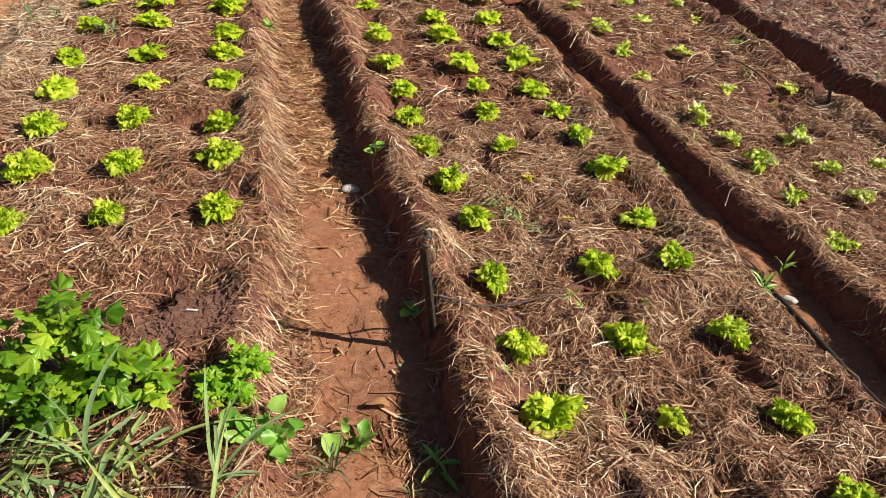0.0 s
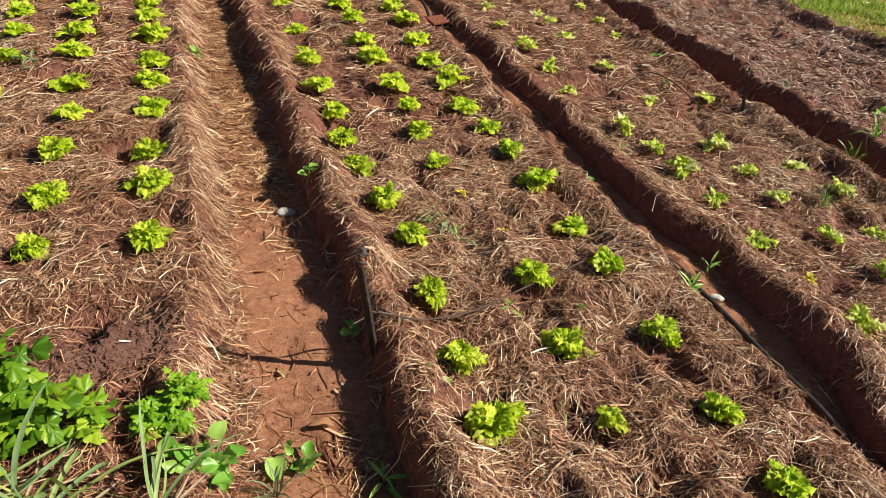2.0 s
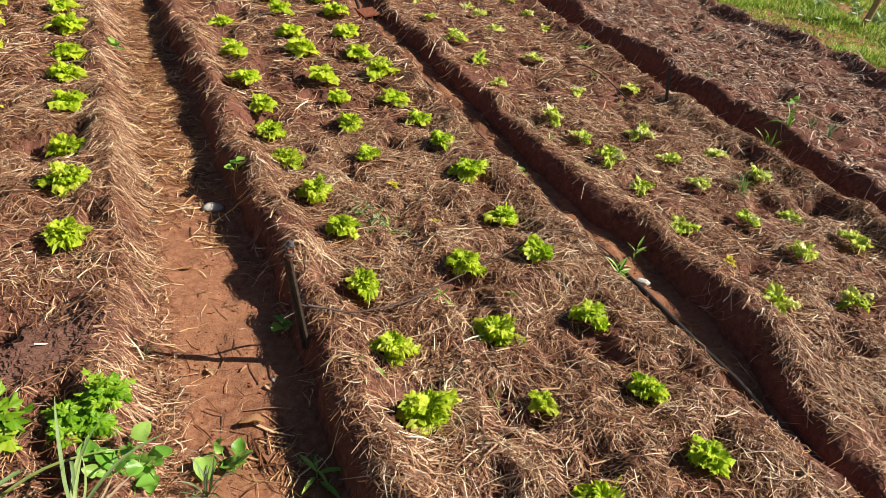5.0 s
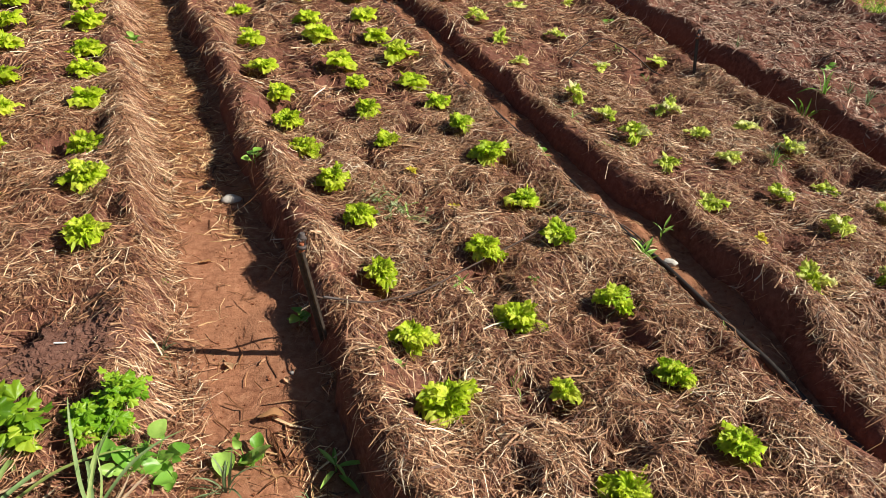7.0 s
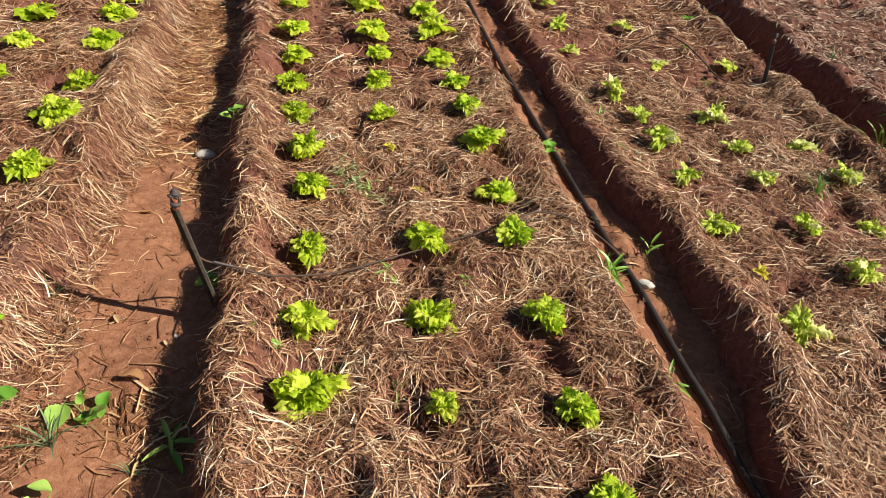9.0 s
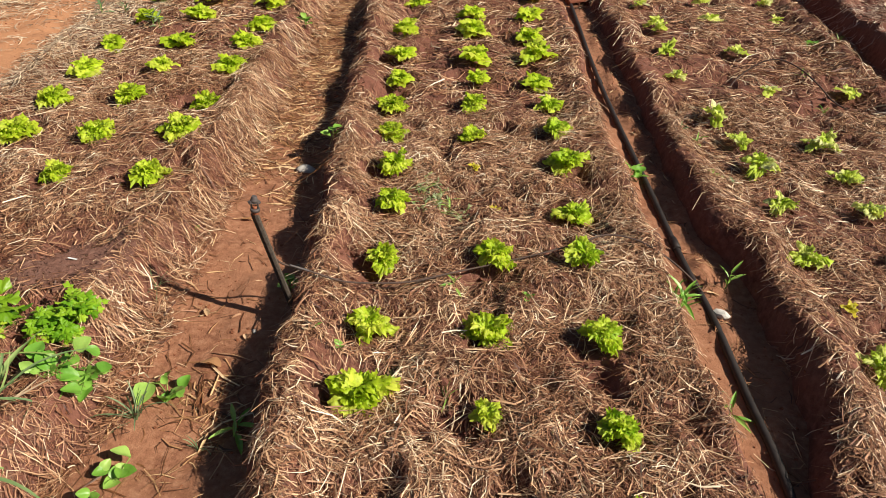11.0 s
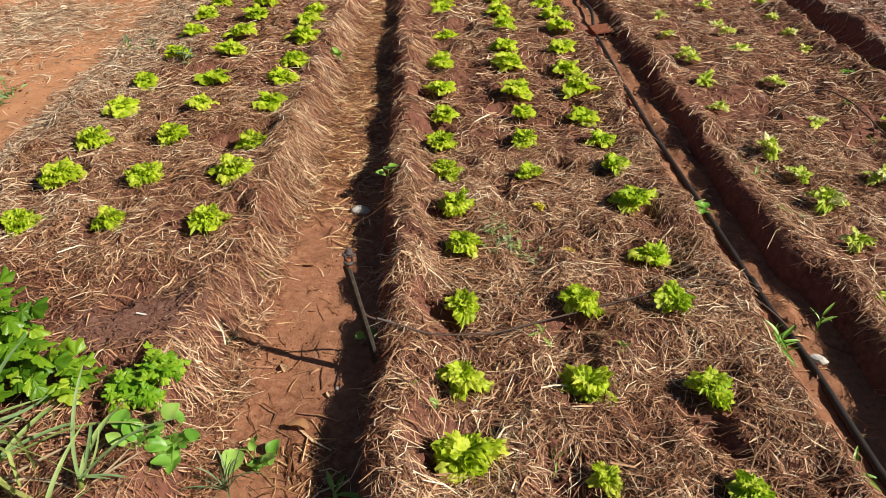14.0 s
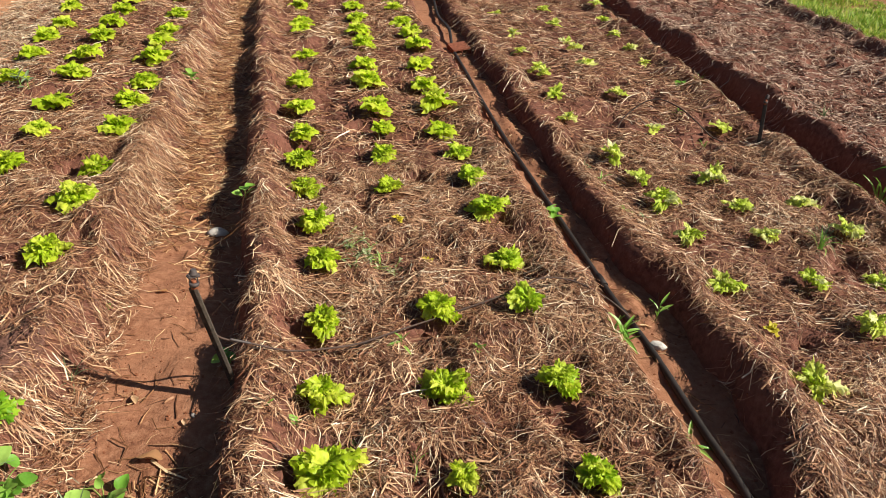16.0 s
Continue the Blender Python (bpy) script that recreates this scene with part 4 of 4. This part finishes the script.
for i, (x, y, pool, n, size) in enumerate(((2.14, 1.12, BLADES, 11, 1.7), (2.22, 1.12, BLADES, 8, 1.3), (2.42, 1.02, DUSTY_BLADES, 14, 1.1), (2.36, 1.1, DUSTY_BLADES, 10, 0.9), (2.15, 2.8, BLADES, 8, 1.0), (2.72, 1.55, BROAD, 6, 0.8), (2.05, 2.2, DUSTY_BLADES, 8, 0.9), (2.45, 2.0, DUSTY_BLADES, 9, 1.0))):
    weed(x, y, pool, n, size, "rank green weed at the edge of the far furrow", 520 + i, 0.0 if pool in (BLADES, DUSTY_BLADES) else 0.06, (0, 60), IN_CD, "grass_tuft" if pool in (BLADES, DUSTY_BLADES) else "weed")
IN_A = "weeds beside the lettuce rows"
for i, (x, y, n, size) in enumerate(((-1.68, 2.27, 9, 1.5), (-1.62, 2.2, 8, 1.2), (-2.05, 2.5, 9, 1.4), (-1.98, 2.62, 7, 1.1))):
    weed(x, y, DUSTY, n, size, "grey-green weed with narrow leaves in straw", 540 + i, 0.05, (0, 60), IN_A)
for i in range(13):
    r = random.Random(550 + i)
    weed(-1.61 + r.uniform(-0.17, 0.13), -0.08 + r.uniform(-0.07, 0.09), BLUE_BLADES, 10, r.uniform(0.7, 1.2), "dusty blue-green grass beside the celery", 560 + i, 0, (-5, 40), IN_A, "grass_tuft")
for i, (x, y) in enumerate(((-2.65, 1.11), (-2.43, 0.56), (-2.19, 0.67), (-2.18, 0.51), (-2.35, 1.06), (-2.26, 1.09), (-2.54, 1.39), (-2.46, 1.74), (-2.33, 1.5), (-2.02, 0.41), (-2.7, 0.76), (-2.38, 0.79),
                            (-2.03, 0.66), (-2.42, 1.94), (-2.39, 1.79), (-2.6, 1.0), (-2.58, 1.2), (-2.3, 0.95))):
    r = random.Random(580 + i)
    sprawl(x, y, SCRAP, r.randint(4, 9), r.uniform(0.05, 0.10), r.uniform(0.7, 1.2), "low dusty green weed on bare red earth", 600 + i, "weeds on the bare ground", rise=(0.15, 0.8), per=r.randint(5, 9))
for i in range(16):
    r = random.Random(640 + i)
    sprawl(-3.2 + r.uniform(-0.28, 0.22), 1.85 + r.uniform(-0.28, 0.3), SCRAP, 13, r.uniform(0.14, 0.24), r.uniform(1.1, 1.7), "dense green weed at the edge of the bare ground", 660 + i, "weed thicket beyond the bare ground", rise=(0.4, 1.2), per=11)
for i in range(8):
    r = random.Random(700 + i)
    weed(-3.1 + r.uniform(-0.3, 0.2), 1.75 + r.uniform(-0.3, 0.3), BLUE_BLADES, 9, r.uniform(1.2, 1.9), "tall grass among the dense weeds", 720 + i, 0, (-5, 40), "weed thicket beyond the bare ground", "grass_tuft")


# ---------------------------------------------------------------- pipes, stakes, brick, litter
pipe = new("irrigation_pipe")
tagged(pipe, "black plastic irrigation pipe lying along the furrow", "pipe")
part("pipe_run", tube([(0.648, y, max(-0.034, float(floor_z(np.array([0.648]), np.array([y]))[0]) + 0.008)) for y in (-1.15, -0.9, -0.6, -0.45, -0.3, -0.15, -0.05)] + [(0.652, 0.2, -0.030), (0.638, 0.5, -0.033), (0.630, 0.96, -0.031), (0.614, 1.7, -0.029), (0.616, 2.3, -0.027), (0.63, 2.9, -0.025), (0.645, 3.4, -0.033)], 0.011, 10, 1.0, 6), M_HOSE, pipe)
part("pipe_run", tube([(0.650, 3.56, -0.03), (0.67, 3.72, 0.0), (0.69, 3.95, 0.01), (0.685, 4.4, 0.0), (0.76, 5.2, 0.0), (0.82, 6.5, -0.01)], 0.011, 10, 1.0, 6), M_HOSE, pipe)
for y in (0.53, 1.98):
    part("joint", tube([(0.637 - 0.022 * (y > 1), y, -0.031), (0.636 - 0.022 * (y > 1), y + 0.06, -0.031)], 0.014, 10, 1.0, 2), M_HOSE, pipe)

feed = new("feed_tube")
tagged(feed, "thin dark feed tube arching over the bed to the sprinkler", "tube")
part("tube_run", tube([(0.65, 0.30, -0.02), (0.60, 0.30, 0.03), (0.53, 0.33, 0.075), (0.45, 0.37, 0.10), (0.36, 0.375, 0.11), (0.28, 0.34, 0.10), (0.17, 0.30, 0.085), (0.03, 0.26, 0.065), (-0.10, 0.205, 0.062), (-0.20, 0.165, 0.058),
                       (-0.30, 0.14, 0.065), (-0.38, 0.125, 0.078), (-0.46, 0.108, 0.118), (-0.531, 0.080, 0.165), (-0.548, 0.070, 0.24), (-0.561, 0.060, 0.31)], 0.0027, 7, 1.0, 6), M_TUBE, feed)
# Added sleeve in a greyer tone, standing in for a highlight on the tube.
part("coupling", tube([(-0.506, 0.090, 0.147), (-0.480, 0.101, 0.130), (-0.462, 0.1075, 0.119)], 0.0032, 8, 1.0, 3), M_GREY, feed, "dark grey sleeve in place of a highlight on the tube")


def sprinkler_stake(base, top, label, wide=0.024, wood=None):
    b, t = Vector(base), Vector(top)
    ob = new("sprinkler_stake")
    ob.matrix_basis = Matrix.Translation(b)
    tagged(ob, label, "sprinkler")
    m = look((0, 0, 0), t - b) @ pose(0, 0, 0, 0, 0, 20)
    long = (t - b).length
    part("slat", box(wide, 0.008, long, 0.0015), wood or M_STAKE, ob, "weathered split wooden slat", m @ pose(0, 0, -long / 2))
    part("edge_strip", box(0.005, 0.016, long * 0.98, 0.001), wood or M_STAKE, ob, "", m @ pose(wide / 2, -0.006, -long / 2))
    head = part("sprinkler_head", tube([(0, 0, 0), (0, 0, 0.012), (0, 0, 0.024)], 0.007, 10, 0.8, 2), M_ORANGE, ob, "small brownish-orange plastic sprinkler nozzle", Matrix.Translation(t - b + Vector((0, 0, -0.004))))
    part("bracket", box(0.003, 0.005, 0.020, 0.001), M_GREY, head, "", pose(0.008, 0, 0.024))
    part("bracket", box(0.003, 0.005, 0.020, 0.001), M_GREY, head, "", pose(-0.008, 0, 0.024))
    part("spinner", box(0.030, 0.012, 0.007, 0.002), M_GREY, head, "dark grey plastic spinner", pose(0, 0, 0.034, 8, 14, 40))
    part("deflector", tube([(0, 0, 0), (0.001, 0, 0.006), (0.002, 0, 0.012)], 0.010, 9, 0.55, 2), M_GREY, head, "dark deflector cap", pose(0, 0, 0.038))
    part("collar", tube([(0, 0, 0), (0, 0, 0.008)], 0.011, 10, 1.0, 1), M_GREY, head, "", pose(0, 0, 0.010))
    return ob


sprinkler_stake((-0.497, 0.084, -0.005), (-0.562, 0.046, 0.325), "sprinkler on a leaning weathered wooden stake at the furrow's edge", 0.016)
sprinkler_stake((1.795, 1.55, -0.02), (1.842, 1.675, 0.225), "sprinkler on a dark stake at the edge of the far bed", 0.014, M_DARK)
feed2 = new("feed_tube")
tagged(feed2, "thin dark tube arching in a loop over the straw", "tube")
part("tube_run", tube([(1.20, 1.86, 0.02), (1.235, 1.90, 0.055), (1.29, 1.92, 0.10), (1.36, 1.925, 0.145), (1.43, 1.91, 0.158), (1.50, 1.84, 0.14), (1.56, 1.76, 0.10), (1.62, 1.68, 0.05), (1.70, 1.60, 0.04), (1.79, 1.56, 0.06)], 0.0034, 7, 1.0, 6), M_TUBE, feed2)

post = new("field_post")
post.matrix_basis = pose(-0.62, 5.0, top_at(-0.62, 5.0) - 0.05)
tagged(post, "dark wooden post standing at the furrow's far end", "post")
part("shaft", tube([(0, 0, 0), (0.004, 0, 0.2), (0.012, 0.005, 0.42)], 0.02, 8, 0.85, 4), M_STAKE, post)

for x, y, tilt, mat, label in ((5.9, 3.66, 9, M_POST, "weathered yellowish post leaning beyond the grass"), (6.22, 5.35, 0, M_DARK, "thin dark post standing at the edge of the grass")):
    ob = new("field_post")
    ob.matrix_basis = pose(x, y, top_at(x, y) - 0.06, 4, tilt, 20)
    tagged(ob, label, "post")
    part("shaft", tube([(0, 0, 0), (0.004, 0, 0.35), (0.0, 0.005, 0.8)], 0.035 if tilt else 0.018, 8, 0.85, 4), mat, ob)

# hollow clay brick half sunk across the furrow
brick = new("hollow_brick")
brick.matrix_basis = pose(0.695, 3.50, -0.045, 6, -8, 10)
tagged(brick, "broken hollow red clay brick half sunk in the furrow", "brick")
W, Hh, L = 0.13, 0.08, 0.13
for xx, w in ((-W / 2 + 0.006, 0.012), (0, 0.011), (W / 2 - 0.006, 0.012)):
    part("web", box(w, L, Hh - 0.024, 0.002), M_BRICK, brick, "", pose(xx, 0, 0))
for zz in (-Hh / 2 + 0.006, Hh / 2 - 0.006):
    part("wall_slab", box(W, L, 0.012, 0.002), M_BRICK, brick, "", pose(0, 0, zz))

DEAD = [oval_mesh("fallen_leaf", 0.05, 0.024, 90 + k, M_DEAD, 0.6, 0.9, 0.3) for k in range(3)]
for i, (x, y, s, r) in enumerate(((-0.645, -0.11, 1.2, 70), (-0.74, 0.085, 0.75, 20), (-0.745, 0.57, 0.7, 80), (-0.83, 1.52, 0.95, 140), (-2.28, 1.47, 0.9, 100), (1.12, 0.41, 0.6, 60), (-1.39, 0.57, 0.8, 80), (-1.1, 0.92, 0.6, 30), (-2.1, 0.32, 0.9, 60), (-0.62, 0.02, 0.45, 200))):
    me = DEAD[i % 3]
    ob = new("fallen_leaf", me)
    ob.matrix_basis = pose(x, y, top_at(x, y) + 0.010 * s, 8, 12, r) @ Matrix.Scale(s, 4)
    tagged(ob, "dry curled tan leaf lying on the ground", "leaf", "fallen leaves")


def pebble(name, x, y, size, flat, mat, label, category, seed):
    rng = random.Random(seed)
    bm = bmesh.new()
    bmesh.ops.create_icosphere(bm, subdivisions=2, radius=1)
    for v in bm.verts:
        v.co *= 1 + 0.25 * noise.noise(v.co * 1.3 + Vector((seed, 0, 0)))
        v.co = Vector((v.co.x * size, v.co.y * size * 0.62, v.co.z * size * flat))
    for f in bm.faces:
        f.smooth = seed % 2 == 0
    me = bpy.data.meshes.new(name)
    bm.to_mesh(me)
    bm.free()
    me.materials.append(mat)
    ob = new(name, me)
    ob.matrix_basis = pose(x, y, top_at(x, y) + size * flat * 0.5, rng.uniform(-8, 8), rng.uniform(-8, 8), rng.uniform(0, 180))
    return tagged(ob, label, category)


pebble("pale_stone", -0.642, 0.96, 0.036, 0.40, M_CHIP, "flat pale grey stone lying in the shaded furrow", "stone", 2)
pebble("pale_stone", 0.678, 0.205, 0.026, 0.5, M_WHITE, "white stone beside the black pipe", "stone", 5)
pebble("pale_stone", -0.60, 0.035, 0.008, 0.6, M_CHIP, "small greyish stone in the shaded furrow", "stone", 7)
for i, (x, y, s) in enumerate(((-0.15, -0.2, 0.022), (-0.10, -0.17, 0.018), (0.30, -0.42, 0.02), (0.05, -0.40, 0.016), (-0.23, 0.08, 0.014))):
    pebble("dark_clod", x, y, s, 0.6, M_HUMUS, "dark lump of earth among the straw", "clod", 11 + 2 * i)

# ---------------------------------------------------------------- grass beyond the last bed
def verge(x, y):
    edge = 4.02 + 0.06 * y + 0.15 * waves(y, x * 0, 0.8, 77)
    return step((x - edge) / 0.15) * np.clip(0.9 + 0.5 * waves(x, y, 0.7, 78), 0.2, 1) * (1 - 0.85 * step((x - 6.25) / 0.2) * step((7.2 - x) / 0.3))


def meadow(name, label, spread, count, height, width, seed):
    rng = np.random.default_rng(seed)
    x0, x1, y0, y1, mask = spread
    x, y = rng.uniform(x0, x1, count), rng.uniform(y0, y1, count)
    keep = rng.uniform(0, 1, count) < mask(x, y)
    x, y = x[keep], y[keep]
    n = len(x)
    h = height * rng.uniform(0.4, 1.5, n) * np.clip(0.9 + 0.9 * waves(x, y, 0.35, seed), 0.35, 1.8)
    a, lean = rng.uniform(0, 6.28, n), rng.uniform(0.2, 1.6, n)
    z = surface(x, y) - 0.005
    w = width * rng.uniform(0.6, 1.4, n)
    V = np.zeros((n, 6, 3))
    for i, (t, k) in enumerate(((0, 1.0), (0.55, 0.9), (1.0, 0.12))):
        cx, cy, cz = x + np.cos(a) * lean * h * t * t, y + np.sin(a) * lean * h * t * t, z + h * t * (1 - 0.25 * lean * t)
        for s, j in ((-1, 0), (1, 1)):
            V[:, 2 * i + j, 0] = cx - np.sin(a) * s * w * k / 2
            V[:, 2 * i + j, 1] = cy + np.cos(a) * s * w * k / 2
            V[:, 2 * i + j, 2] = cz
    q = np.array([(0, 1, 3, 2), (2, 3, 5, 4)])
    me = raw_mesh(name, V.reshape(-1, 3), (np.arange(n)[:, None, None] * 6 + q[None]).reshape(-1, 4))
    me.materials.append(M_GRASS)
    return tagged(new(name, me), label, "grass", kind="stuff")


FLOWER = [oval_mesh("petal", 0.035, 0.024, 97, M_FLOWER, 0.3, 0.3)]
meadow("grass", "bright green grass growing beyond the last bed", (4.6, 7.4, 2.0, 6.8, verge), 44000, 0.065, 0.010, 71)
meadow("grass", "rank green grass in the field beyond the beds", (4.6, 11.0, 0.5, 11.0, lambda x, y: verge(x, y) * ((x > 7.4) | (y < 2.0) | (y > 6.8))), 24000, 0.09, 0.017, 72)
for i in range(9):
    r = random.Random(860 + i)
    sprawl(5.1 + r.uniform(0, 1.6) + 0.1 * i, 3.3 + r.uniform(0, 2.2), SCRAP, 8, 0.12, r.uniform(2.2, 3.4), "leafy green weed standing in the grass", 870 + i, "weeds in the grass", rise=(0.3, 1.2), per=5)
for i, (x, y) in enumerate(((5.95, 3.85), (5.85, 3.6), (5.1, 3.75), (5.2, 3.62), (6.3, 4.3), (5.5, 4.4))):
    r = random.Random(800 + i)
    ob = thing("wild_flower", x, y, top_at(x, y), "white wild flower on a thin stem in grass", "flower", "white flowers in the grass")
    part("stem", tube([(0, 0, 0), (0.004, 0.003, 0.06), (0.008, 0, 0.11)], 0.002, 5, 0.8, 3), M_STEM, ob)
    for k in range(5):
        part("petal", FLOWER[0], None, ob, "", pose(0.008, 0, 0.11, 0, 0, 72 * k + 10 * i) @ pose(0, 0, 0, 20, 0, 0))

stick = new("plant_label")
stick.matrix_basis = pose(-1.105, 0.16, top_at(-1.105, 0.16) + 0.012, 4, 3, -10)
tagged(stick, "thin white plastic plant label lying on dark earth", "plant label")
part("strip", box(0.036, 0.0045, 0.002, 0.0006), M_FLOWER, stick)
